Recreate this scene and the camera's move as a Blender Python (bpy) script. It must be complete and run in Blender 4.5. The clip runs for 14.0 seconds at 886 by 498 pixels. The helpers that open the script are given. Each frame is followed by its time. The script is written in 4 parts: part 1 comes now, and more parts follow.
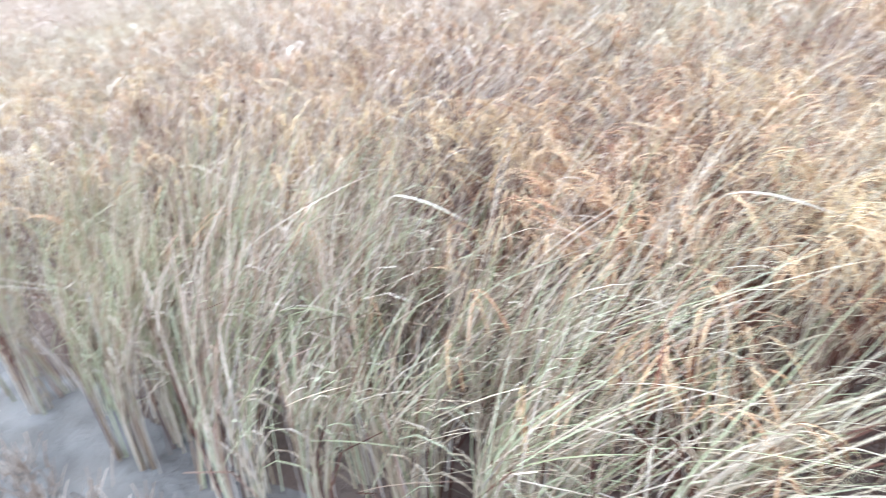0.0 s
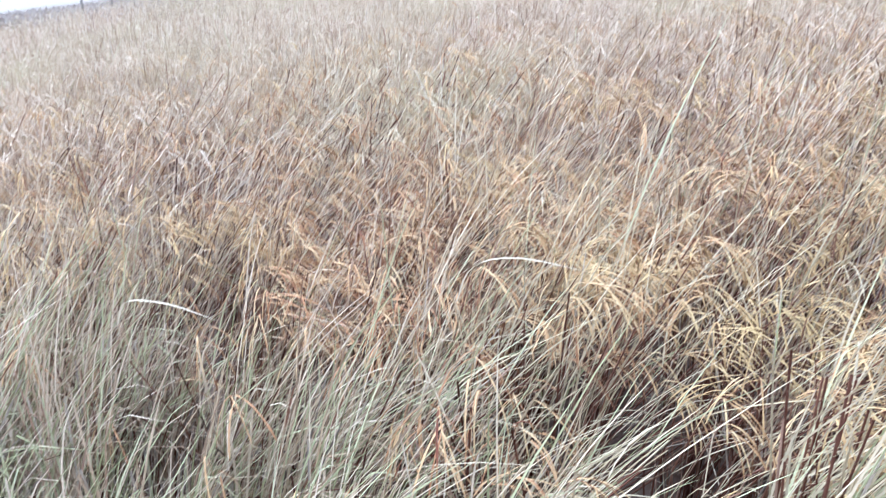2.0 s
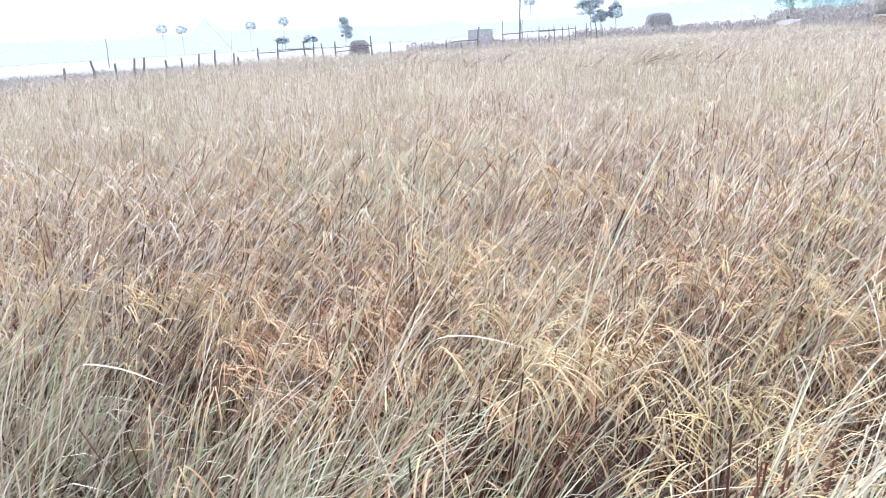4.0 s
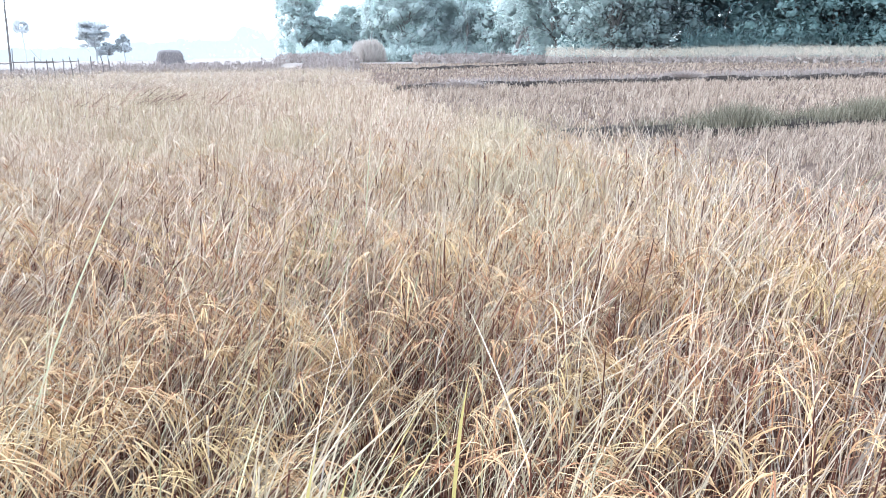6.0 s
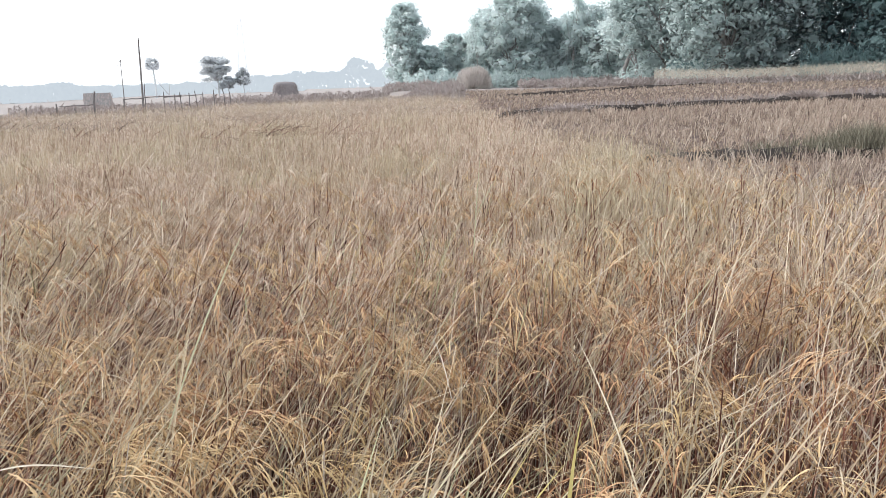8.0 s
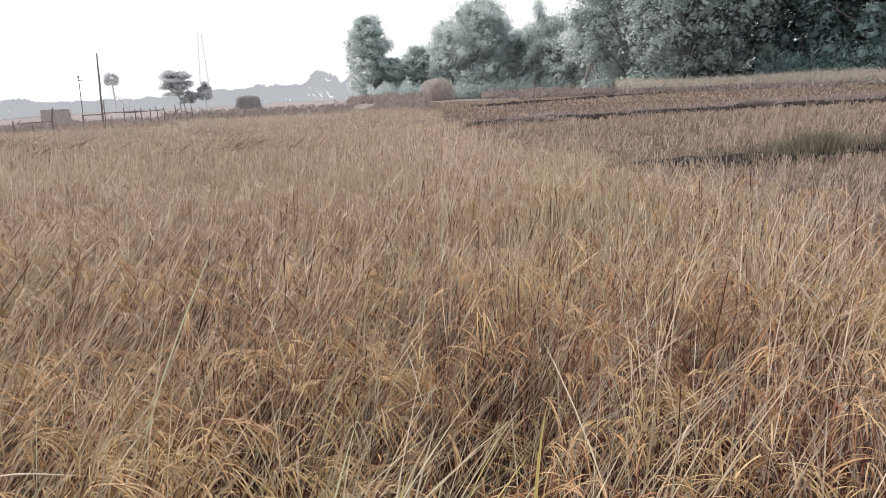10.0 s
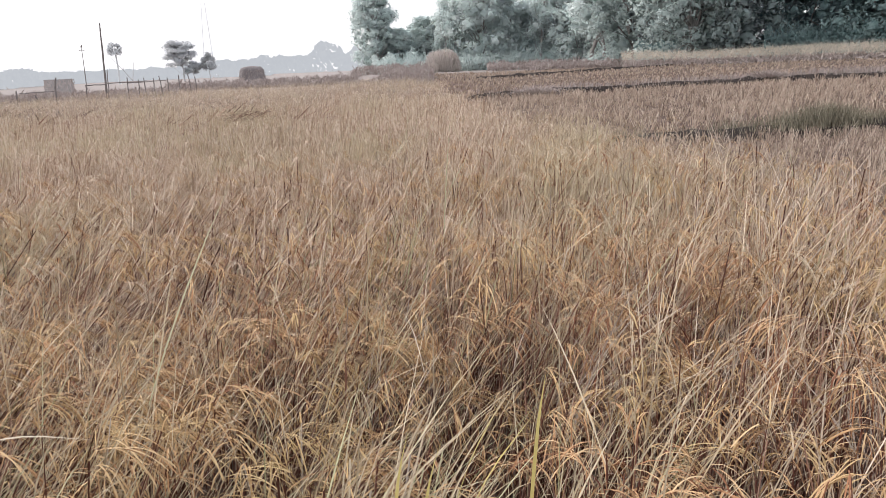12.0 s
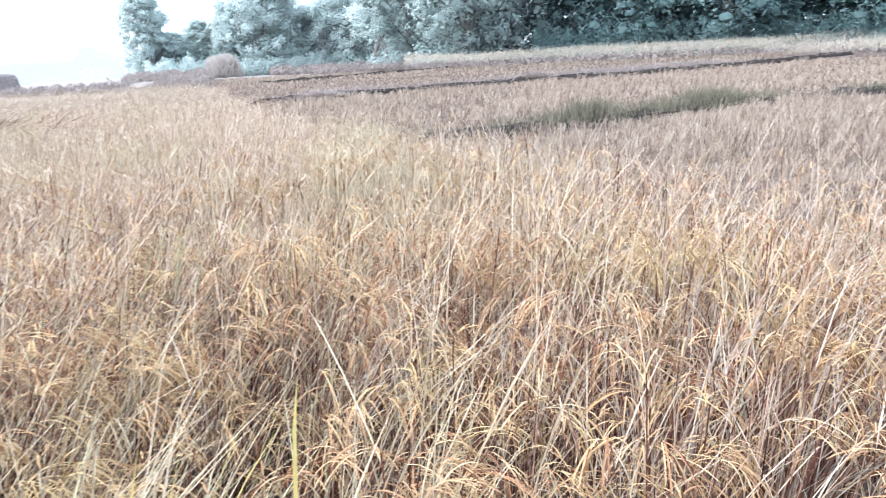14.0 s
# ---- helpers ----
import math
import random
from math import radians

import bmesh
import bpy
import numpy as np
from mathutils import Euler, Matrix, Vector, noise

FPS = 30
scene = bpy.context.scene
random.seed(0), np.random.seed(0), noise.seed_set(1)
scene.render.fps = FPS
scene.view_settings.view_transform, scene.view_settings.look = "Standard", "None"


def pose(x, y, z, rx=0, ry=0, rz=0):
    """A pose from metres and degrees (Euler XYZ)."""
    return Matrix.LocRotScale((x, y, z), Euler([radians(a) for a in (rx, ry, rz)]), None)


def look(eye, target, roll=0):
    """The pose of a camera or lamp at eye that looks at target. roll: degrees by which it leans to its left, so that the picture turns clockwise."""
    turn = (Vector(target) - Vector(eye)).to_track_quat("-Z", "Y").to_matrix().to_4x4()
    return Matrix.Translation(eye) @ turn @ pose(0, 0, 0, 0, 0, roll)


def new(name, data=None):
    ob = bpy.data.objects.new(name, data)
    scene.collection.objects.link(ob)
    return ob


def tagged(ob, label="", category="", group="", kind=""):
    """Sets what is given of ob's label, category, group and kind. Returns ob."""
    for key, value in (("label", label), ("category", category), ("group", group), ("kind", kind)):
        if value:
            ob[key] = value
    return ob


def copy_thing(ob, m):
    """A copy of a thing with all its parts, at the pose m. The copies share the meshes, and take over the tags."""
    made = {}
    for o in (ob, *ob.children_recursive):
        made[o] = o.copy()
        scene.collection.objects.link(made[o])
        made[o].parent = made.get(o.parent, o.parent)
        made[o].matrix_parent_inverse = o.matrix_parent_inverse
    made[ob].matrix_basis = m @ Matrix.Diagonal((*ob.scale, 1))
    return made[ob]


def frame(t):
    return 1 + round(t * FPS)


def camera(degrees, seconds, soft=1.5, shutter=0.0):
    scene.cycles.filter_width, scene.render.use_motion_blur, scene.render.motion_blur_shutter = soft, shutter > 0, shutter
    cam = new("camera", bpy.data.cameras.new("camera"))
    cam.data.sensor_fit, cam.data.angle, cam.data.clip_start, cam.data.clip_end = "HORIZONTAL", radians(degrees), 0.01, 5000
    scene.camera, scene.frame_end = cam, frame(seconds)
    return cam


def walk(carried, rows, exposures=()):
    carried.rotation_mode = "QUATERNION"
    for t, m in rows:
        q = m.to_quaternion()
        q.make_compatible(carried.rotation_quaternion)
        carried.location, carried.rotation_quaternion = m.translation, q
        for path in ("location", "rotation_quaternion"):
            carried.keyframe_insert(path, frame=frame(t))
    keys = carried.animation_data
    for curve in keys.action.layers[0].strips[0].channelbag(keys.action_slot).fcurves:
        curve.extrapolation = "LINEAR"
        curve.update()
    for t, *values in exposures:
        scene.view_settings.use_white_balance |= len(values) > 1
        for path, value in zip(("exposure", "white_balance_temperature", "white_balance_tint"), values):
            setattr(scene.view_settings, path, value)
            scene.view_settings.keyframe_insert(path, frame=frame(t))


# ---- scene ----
cam = camera(60.6, 14.0, 0.55, 0.18)

# seconds, heading to the right of +y, tilt below the horizon, roll, and the eye
PATH = [
    (0.0, -40.45, 27.37, -9.83, -0.141, 0.104, 1.481),
    (0.1, -33.92, 27.30, -8.79, -0.126, 0.083, 1.511),
    (0.2, -28.44, 26.23, -7.49, -0.124, 0.135, 1.484),
    (0.4, -14.81, 23.55, -6.56, -0.105, 0.128, 1.485),
    (0.5, -10.36, 21.62, -4.88, -0.105, 0.157, 1.466),
    (1.0, -7.88, 22.10, -5.26, -0.116, 0.155, 1.444),
    (1.2, -11.92, 20.98, -6.62, -0.128, 0.153, 1.433),
    (1.5, -13.10, 20.36, -6.09, -0.135, 0.141, 1.437),
    (2.0, -19.13, 21.95, -6.75, -0.170, 0.136, 1.422),
    (2.2, -21.34, 23.97, -7.07, -0.173, 0.140, 1.402),
    (4.3, -13.76, 15.51, -2.31, -0.123, 0.105, 1.429),
    (4.5, -10.42, 16.21, -0.73, -0.103, 0.106, 1.435),
    (4.8, -6.12, 15.08, -0.42, -0.074, 0.109, 1.443),
    (5.0, -2.40, 14.68, -0.48, -0.056, 0.113, 1.447),
    (5.2, 3.97, 14.63, 0.27, -0.035, 0.102, 1.452),
    (5.5, 13.64, 13.64, 1.27, -0.005, 0.087, 1.458),
    (5.8, 17.57, 13.54, 0.28, 0.003, 0.081, 1.463),
    (6.0, 19.12, 14.29, -0.32, 0.008, 0.078, 1.466),
    (6.2, 18.38, 14.65, -0.27, 0.004, 0.079, 1.465),
    (6.5, 15.61, 14.35, -0.54, -0.003, 0.082, 1.463),
    (6.8, 12.85, 13.30, -1.40, -0.004, 0.085, 1.463),
    (7.0, 11.86, 13.50, -1.55, -0.005, 0.087, 1.463),
    (7.2, 11.26, 12.72, -1.42, -0.006, 0.087, 1.468),
    (9.3, 12.22, 11.95, -3.10, -0.012, 0.010, 1.493),
    (9.5, 13.84, 11.49, -2.63, -0.011, 0.008, 1.492),
    (10.0, 13.65, 11.52, -2.48, -0.022, 0.011, 1.489),
    (10.5, 14.49, 11.58, -2.51, -0.007, 0.002, 1.485),
    (11.0, 17.17, 11.99, -2.64, 0.002, -0.003, 1.488),
    (11.5, 14.83, 11.31, -2.34, -0.009, -0.002, 1.493),
    (12.0, 13.24, 13.56, -2.24, -0.019, 0.006, 1.483),
    (12.5, 13.99, 11.11, -1.81, -0.020, -0.004, 1.497),
    (13.0, 19.61, 12.68, -1.71, -0.006, -0.027, 1.499),
    (13.5, 21.92, 14.52, -0.80, -0.005, -0.038, 1.517),
    (14.0, 28.78, 13.94, -2.89, 0.078, 0.052, 1.440),
]


def aim(heading, down, roll, x, y, z):
    h, d = radians(heading), radians(down)
    eye = Vector((x, y, z))
    return look(eye, eye + Vector((math.sin(h) * math.cos(d), math.cos(h) * math.cos(d), -math.sin(d))), roll)


# seconds, stops, white balance
EXPOSURES = [(0.0, 1.22, 5120, 5), (0.5, 1.04, 5120, 1), (1.0, 0.96, 5100, 3), (2.2, 0.84, 5080, 5), (4.3, 0.84, 5320, 4), (6.0, 0.80, 5420, 5), (7.2, 0.5, 5750, 5), (9.3, -0.33, 6600, 13), (10.0, -0.3, 6600, 13), (10.5, -0.15, 6600, 13), (11.0, -0.24, 6600, 13),
             (12.0, -0.15, 6500, 13), (12.5, 0.14, 6300, 9), (13.0, -0.2, 6500, 13), (13.5, 0.36, 6100, 12), (14.0, 0.82, 5550, 6)]
walk(cam, [(row[0], aim(*row[1:])) for row in PATH], EXPOSURES)

# ---- world and light: hazy morning, the sun veiled ahead and to the left ----
SUN_HEADING, SUN_HEIGHT = -62, 43
world = bpy.data.worlds.new("hazy_sky")
scene.world = world
world.use_nodes = True
wn, wl = world.node_tree.nodes, world.node_tree.links
wn.clear()
sky = wn.new("ShaderNodeTexSky")
sky.sky_type = "NISHITA"
sky.sun_disc = False
sky.sun_elevation, sky.sun_rotation = radians(SUN_HEIGHT), radians(SUN_HEADING)
sky.air_density, sky.dust_density, sky.ozone_density = 1.0, 6.0, 1.0
haze = wn.new("ShaderNodeMixRGB")
haze.inputs[0].default_value = 0.75
haze.inputs[2].default_value = (17.4, 17.5, 17.7, 1)
wbg = wn.new("ShaderNodeBackground")
wbg.inputs["Strength"].default_value = 0.1
wout = wn.new("ShaderNodeOutputWorld")
wl.new(sky.outputs[0], haze.inputs[1])
wl.new(haze.outputs[0], wbg.inputs["Color"])
wl.new(wbg.outputs[0], wout.inputs["Surface"])

sun = new("sun", bpy.data.lights.new("sun", "SUN"))
sun.data.energy, sun.data.angle, sun.data.color = 2.3, radians(20), (1.0, 0.95, 0.88)
sh, se = radians(SUN_HEADING), radians(SUN_HEIGHT)
sun.matrix_world = look((0, 0, 30), Vector((0, 0, 30)) - Vector((math.sin(sh) * math.cos(se), math.cos(sh) * math.cos(se), math.sin(se))))


# ---- materials ----
def ramp_node(nt, stops):
    ramp = nt.nodes.new("ShaderNodeValToRGB")
    while len(ramp.color_ramp.elements) < len(stops):
        ramp.color_ramp.elements.new(0.5)
    for e, (p, c) in zip(ramp.color_ramp.elements, stops):
        e.position, e.color = p, (*c, 1)
    return ramp


def surface(name, stops, source="noise", scale=4.0, rough=0.75, translucent=0.0, bump=0.0, bump_scale=60.0, patch=None, patch_scale=0.5, gloss=0.3):
    """A procedural surface. source: noise, island or object gives the place on the colour ramp; patch: a second colour in wide patches."""
    m = bpy.data.materials.new(name)
    m.use_nodes = True
    nt = m.node_tree
    n, l = nt.nodes, nt.links
    n.clear()
    out, bsdf = n.new("ShaderNodeOutputMaterial"), n.new("ShaderNodeBsdfPrincipled")
    bsdf.inputs["Roughness"].default_value = rough
    bsdf.inputs["Specular IOR Level"].default_value = gloss
    ramp = ramp_node(nt, stops)
    coord = n.new("ShaderNodeNewGeometry")
    grain = n.new("ShaderNodeTexNoise")
    grain.inputs["Scale"].default_value, grain.inputs["Detail"].default_value = scale, 6
    l.new(coord.outputs["Position"], grain.inputs["Vector"])
    if source == "noise":
        l.new(grain.outputs["Fac"], ramp.inputs["Fac"])
    else:
        mix = n.new("ShaderNodeMath")
        mix.operation = "MULTIPLY_ADD"
        mix.inputs[1].default_value = 0.5
        shift = n.new("ShaderNodeMath")
        shift.operation = "SUBTRACT"
        shift.inputs[1].default_value = 0.25
        l.new(grain.outputs["Fac"], mix.inputs[0])
        if source == "island":
            l.new(coord.outputs["Random Per Island"], shift.inputs[0])
        else:
            info = n.new("ShaderNodeObjectInfo")
            l.new(info.outputs["Random"], shift.inputs[0])
        l.new(shift.outputs[0], mix.inputs[2])
        l.new(mix.outputs[0], ramp.inputs["Fac"])
    colour = ramp.outputs["Color"]
    if patch:
        wide = n.new("ShaderNodeTexNoise")
        wide.inputs["Scale"].default_value, wide.inputs["Detail"].default_value = patch_scale, 3
        l.new(coord.outputs["Position"], wide.inputs["Vector"])
        sharp = ramp_node(nt, [(0.45, (0, 0, 0)), (0.68, (1, 1, 1))])
        l.new(wide.outputs["Fac"], sharp.inputs["Fac"])
        blend = n.new("ShaderNodeMixRGB")
        blend.inputs[2].default_value = (*patch, 1)
        half = n.new("ShaderNodeMath")
        half.operation = "MULTIPLY"
        half.inputs[1].default_value = 0.6
        l.new(sharp.outputs["Color"], half.inputs[0])
        l.new(half.outputs[0], blend.inputs[0])
        l.new(colour, blend.inputs[1])
        colour = blend.outputs[0]
    l.new(colour, bsdf.inputs["Base Color"])
    if bump:
        fine = n.new("ShaderNodeTexNoise")
        fine.inputs["Scale"].default_value, fine.inputs["Detail"].default_value = bump_scale, 8
        l.new(coord.outputs["Position"], fine.inputs["Vector"])
        b = n.new("ShaderNodeBump")
        b.inputs["Strength"].default_value, b.inputs["Distance"].default_value = bump, 0.03
        l.new(fine.outputs["Fac"], b.inputs["Height"])
        l.new(b.outputs["Normal"], bsdf.inputs["Normal"])
    if translucent:
        thin = n.new("ShaderNodeBsdfTranslucent")
        l.new(colour, thin.inputs["Color"])
        both = n.new("ShaderNodeMixShader")
        both.inputs[0].default_value = translucent
        l.new(bsdf.outputs[0], both.inputs[1])
        l.new(thin.outputs[0], both.inputs[2])
        l.new(both.outputs[0], out.inputs["Surface"])
    else:
        l.new(bsdf.outputs[0], out.inputs["Surface"])
    return m


STRAW = surface("straw_leaf", [(0.0, (0.20, 0.12, 0.09)), (0.25, (0.41, 0.295, 0.215)), (0.55, (0.585, 0.47, 0.372)), (0.8, (0.655, 0.54, 0.445)), (1.0, (0.71, 0.605, 0.51))],
                "island", 3.0, 0.65, 0.12, patch=(0.50, 0.45, 0.295), patch_scale=0.7, gloss=0.15)
# mostly near-black stems: the shade of the crop's gaps put into their colour
STEM = surface("gap_shade_stem", [(0.0, (0.04, 0.016, 0.013)), (0.45, (0.10, 0.045, 0.036)), (0.75, (0.26, 0.14, 0.10)), (1.0, (0.55, 0.40, 0.32))], "island", 5.0, 0.7, 0.0, patch=(0.15, 0.065, 0.045), patch_scale=0.9, gloss=0.06)
EAR = surface("ripe_grain", [(0.0, (0.13, 0.045, 0.03)), (0.3, (0.385, 0.20, 0.11)), (0.65, (0.545, 0.362, 0.205)), (1.0, (0.62, 0.455, 0.28))], "island", 8.0, 0.7, 0.08, patch=(0.54, 0.43, 0.215), patch_scale=2.2, gloss=0.15)
GREEN = surface("fading_green_leaf", [(0.0, (0.21, 0.205, 0.11)), (0.5, (0.42, 0.42, 0.26)), (1.0, (0.52, 0.515, 0.36))], "island", 4.0, 0.6, 0.15, gloss=0.15)
BLEACHED = surface("bleached_straw", [(0.0, (0.18, 0.145, 0.13)), (0.4, (0.42, 0.36, 0.31)), (1.0, (0.60, 0.53, 0.47))], "island", 4.0, 0.65, 0.06, gloss=0.12)
MUD = surface("dried_mud", [(0.3, (0.145, 0.132, 0.124)), (0.5, (0.20, 0.184, 0.172)), (0.7, (0.265, 0.246, 0.232))], "noise", 6.0, 0.95, 0.0, 1.0, 14.0, patch=(0.20, 0.175, 0.155), patch_scale=2.5)
YELLOW = surface("yellowing_leaf", [(0.0, (0.52, 0.42, 0.14)), (1.0, (0.60, 0.54, 0.24))], "noise", 20.0, 0.5, 0.3)
PALE = surface("bleached_leaf", [(0.0, (0.50, 0.43, 0.34)), (1.0, (0.62, 0.55, 0.46))], "noise", 30.0, 0.55, 0.2)
SOIL = surface("dry_paddy_soil", [(0.3, (0.06, 0.036, 0.03)), (0.5, (0.105, 0.07, 0.058)), (0.7, (0.17, 0.125, 0.105))], "noise", 3.0, 0.95, 0.0, 0.9, 25.0, patch=(0.17, 0.13, 0.10), patch_scale=0.25)
# near-black earth: the shade on the banks' near sides is in the colour
EARTH = surface("bund_earth", [(0.3, (0.018, 0.014, 0.013)), (0.6, (0.04, 0.031, 0.028)), (0.8, (0.085, 0.068, 0.06))], "noise", 4.0, 0.95, 0.0, 1.0, 12.0)


def far_ground_haze(m):
    """Beyond the paddies the soil blends to pale grey: haze painted in by distance."""
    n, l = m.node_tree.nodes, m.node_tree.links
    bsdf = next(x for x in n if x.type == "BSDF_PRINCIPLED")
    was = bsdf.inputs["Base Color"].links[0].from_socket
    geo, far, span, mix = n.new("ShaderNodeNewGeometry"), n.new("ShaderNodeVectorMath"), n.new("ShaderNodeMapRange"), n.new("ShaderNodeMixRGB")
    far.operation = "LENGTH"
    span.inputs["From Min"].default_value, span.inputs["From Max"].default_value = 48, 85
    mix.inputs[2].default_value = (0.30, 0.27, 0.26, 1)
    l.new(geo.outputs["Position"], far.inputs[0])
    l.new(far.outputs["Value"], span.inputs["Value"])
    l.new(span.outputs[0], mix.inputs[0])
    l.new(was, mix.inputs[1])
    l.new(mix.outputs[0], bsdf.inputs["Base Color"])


far_ground_haze(SOIL)
STUBBLE = surface("cut_stubble", [(0.0, (0.12, 0.085, 0.07)), (0.3, (0.31, 0.235, 0.19)), (0.7, (0.455, 0.37, 0.305)), (1.0, (0.60, 0.51, 0.43))], "island", 2.0, 0.7, 0.15, patch=(0.46, 0.37, 0.30), patch_scale=0.3)
TURF = surface("dusty_bund_grass", [(0.0, (0.09, 0.08, 0.06)), (0.5, (0.205, 0.19, 0.14)), (1.0, (0.37, 0.34, 0.265))], "island", 3.0, 0.7, 0.2)
# dry brush, lightened and greyed to hold the haze over the far scrub
DRY = surface("dry_brush", [(0.0, (0.30, 0.25, 0.24)), (0.5, (0.37, 0.32, 0.305)), (1.0, (0.45, 0.40, 0.38))], "island", 2.0, 0.8, 0.15)
STRAW_UNCUT = surface("uncut_straw", [(0.0, (0.44, 0.38, 0.31)), (0.5, (0.58, 0.51, 0.43)), (1.0, (0.70, 0.63, 0.54))], "island", 3.0, 0.7, 0.1, patch=(0.42, 0.39, 0.315), patch_scale=0.12)
# leaf colours lightened towards blue-grey with distance: haze put into the base colour
LEAF_NEAR = surface("hazed_dark_leaves", [(0.0, (0.255, 0.365, 0.37)), (1.0, (0.305, 0.42, 0.425))], "island", 0.4, 0.6, 0.65)
LEAF_BETWEEN = surface("half_hazed_leaves", [(0.0, (0.465, 0.55, 0.545)), (1.0, (0.515, 0.595, 0.59))], "island", 0.4, 0.6, 0.65)
LEAF_MID = surface("hazed_leaves", [(0.0, (0.70, 0.785, 0.78)), (1.0, (0.74, 0.815, 0.81))], "island", 0.4, 0.6, 0.65)
LEAF_FAR = surface("far_hazed_leaves", [(0.0, (0.68, 0.705, 0.73)), (1.0, (0.73, 0.75, 0.775))], "island", 0.4, 0.7, 0.65)
BARK = surface("grey_bark", [(0.3, (0.20, 0.19, 0.185)), (0.7, (0.32, 0.30, 0.29))], "noise", 3.0, 0.9, 0.0, 0.6, 15.0)
# bark of far trees, paled by painting the haze into it
BARK_FAR = surface("hazed_bark", [(0.3, (0.46, 0.46, 0.48)), (0.7, (0.56, 0.56, 0.57))], "noise", 3.0, 0.9)
POST = surface("weathered_wood", [(0.3, (0.14, 0.125, 0.125)), (0.7, (0.23, 0.21, 0.205))], "noise", 8.0, 0.9, 0.0, 0.5, 30.0)
THATCH = surface("old_thatch", [(0.3, (0.17, 0.155, 0.16)), (0.6, (0.22, 0.20, 0.205)), (0.8, (0.28, 0.26, 0.26))], "noise", 5.0, 0.95, 0.0, 1.0, 10.0)
THATCH_PALE = surface("pale_thatch", [(0.3, (0.23, 0.22, 0.22)), (0.6, (0.29, 0.275, 0.275)), (0.8, (0.36, 0.34, 0.335))], "noise", 5.0, 0.95, 0.0, 1.0, 10.0)
# palms and mast: near-white base colours hold the haze before them
PALM_LEAF = surface("hazed_palm_fans", [(0.0, (0.60, 0.62, 0.64)), (1.0, (0.67, 0.69, 0.71))], "island", 0.4, 0.7, 0.2)
STEEL = surface("hazed_steel", [(0.3, (0.80, 0.81, 0.83)), (0.7, (0.88, 0.89, 0.91))], "noise", 2.0, 0.6)


def haze_glow_material():
    """Far woods lost in the morning haze: a backdrop whose own glow stands in for the haze's light."""
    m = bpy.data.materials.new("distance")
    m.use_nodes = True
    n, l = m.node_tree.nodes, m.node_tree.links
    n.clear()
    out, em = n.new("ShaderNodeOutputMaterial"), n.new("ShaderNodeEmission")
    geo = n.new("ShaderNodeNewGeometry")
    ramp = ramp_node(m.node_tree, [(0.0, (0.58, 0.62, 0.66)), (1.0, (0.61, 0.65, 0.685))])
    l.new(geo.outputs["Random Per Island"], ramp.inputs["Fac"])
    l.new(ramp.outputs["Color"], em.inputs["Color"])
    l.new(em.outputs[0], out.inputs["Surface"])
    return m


DISTANCE = haze_glow_material()


# ---- mesh helpers ----
def mesh_from(name, verts, quads, mats, index=None, smooth=False):
    """A mesh from arrays of vertices (n, 3) and quads or triangles (m, 4 or 3)."""
    me = bpy.data.meshes.new(name)
    verts, quads = np.asarray(verts, np.float32).reshape(-1, 3), np.asarray(quads, np.int32)
    k = quads.shape[1]
    me.vertices.add(len(verts))
    me.vertices.foreach_set("co", verts.ravel())
    me.loops.add(quads.size)
    me.loops.foreach_set("vertex_index", quads.ravel())
    me.polygons.add(len(quads))
    me.polygons.foreach_set("loop_start", np.arange(len(quads), dtype=np.int32) * k)
    for m in mats:
        me.materials.append(m)
    if index is not None:
        me.polygons.foreach_set("material_index", np.asarray(index, np.int32))
    me.polygons.foreach_set("use_smooth", np.full(len(quads), smooth))
    me.update(calc_edges=True)
    me.validate()
    return me


class Pile:
    """Gathers quads of many strands into one mesh."""

    def __init__(self):
        self.v, self.q, self.m, self.n = [], [], [], 0

    def add(self, v, q, m):
        self.v.append(v.reshape(-1, 3))
        self.q.append(q.reshape(-1, 4) + self.n)
        self.m.append(np.full(q.size // 4, m))
        self.n += len(self.v[-1])

    def ribbons(self, p, width, side, m):
        """p (n, k, 3) middle lines, width (n, k), side (n, 3) across."""
        n, k, _ = p.shape
        half = side[:, None, :] * width[:, :, None] / 2
        v = np.stack([p - half, p + half], 2)
        base = (np.arange(n) * 2 * k)[:, None] + 2 * np.arange(k - 1)[None, :]
        self.add(v, np.stack([base, base + 1, base + 3, base + 2], -1), m)

    def prisms(self, p, radius, m, sides=3):
        n, k, _ = p.shape
        a = np.arange(sides) * 2 * np.pi / sides
        ring = np.stack([np.cos(a), np.sin(a), 0 * a], -1)
        v = p[:, :, None, :] + ring[None, None] * radius[:, :, None, None]
        base = (np.arange(n) * k * sides)[:, None, None] + (np.arange(k - 1) * sides)[None, :, None]
        i, j = np.arange(sides)[None, None, :], (np.arange(sides)[None, None, :] + 1) % sides
        self.add(v, np.stack([base + i, base + j, base + sides + j, base + sides + i], -1), m)

    def kites(self, c, along, across, m):
        """Small leaf or grain shapes: centre, half length and half width as vectors (n, 3)."""
        n = len(c)
        lift = np.cross(along, across)
        lift /= np.linalg.norm(lift, axis=1)[:, None] + 1e-9
        lift *= np.linalg.norm(across, axis=1)[:, None] * 0.5
        v = np.stack([c - along, c - across * 0.9 + lift, c + along, c + across * 0.9 + lift], 1)
        self.add(v, (np.arange(n) * 4)[:, None] + np.arange(4)[None], m)

    def mesh(self, name, mats, smooth=False):
        return mesh_from(name, np.concatenate(self.v), np.concatenate(self.q), mats, np.concatenate(self.m), smooth)


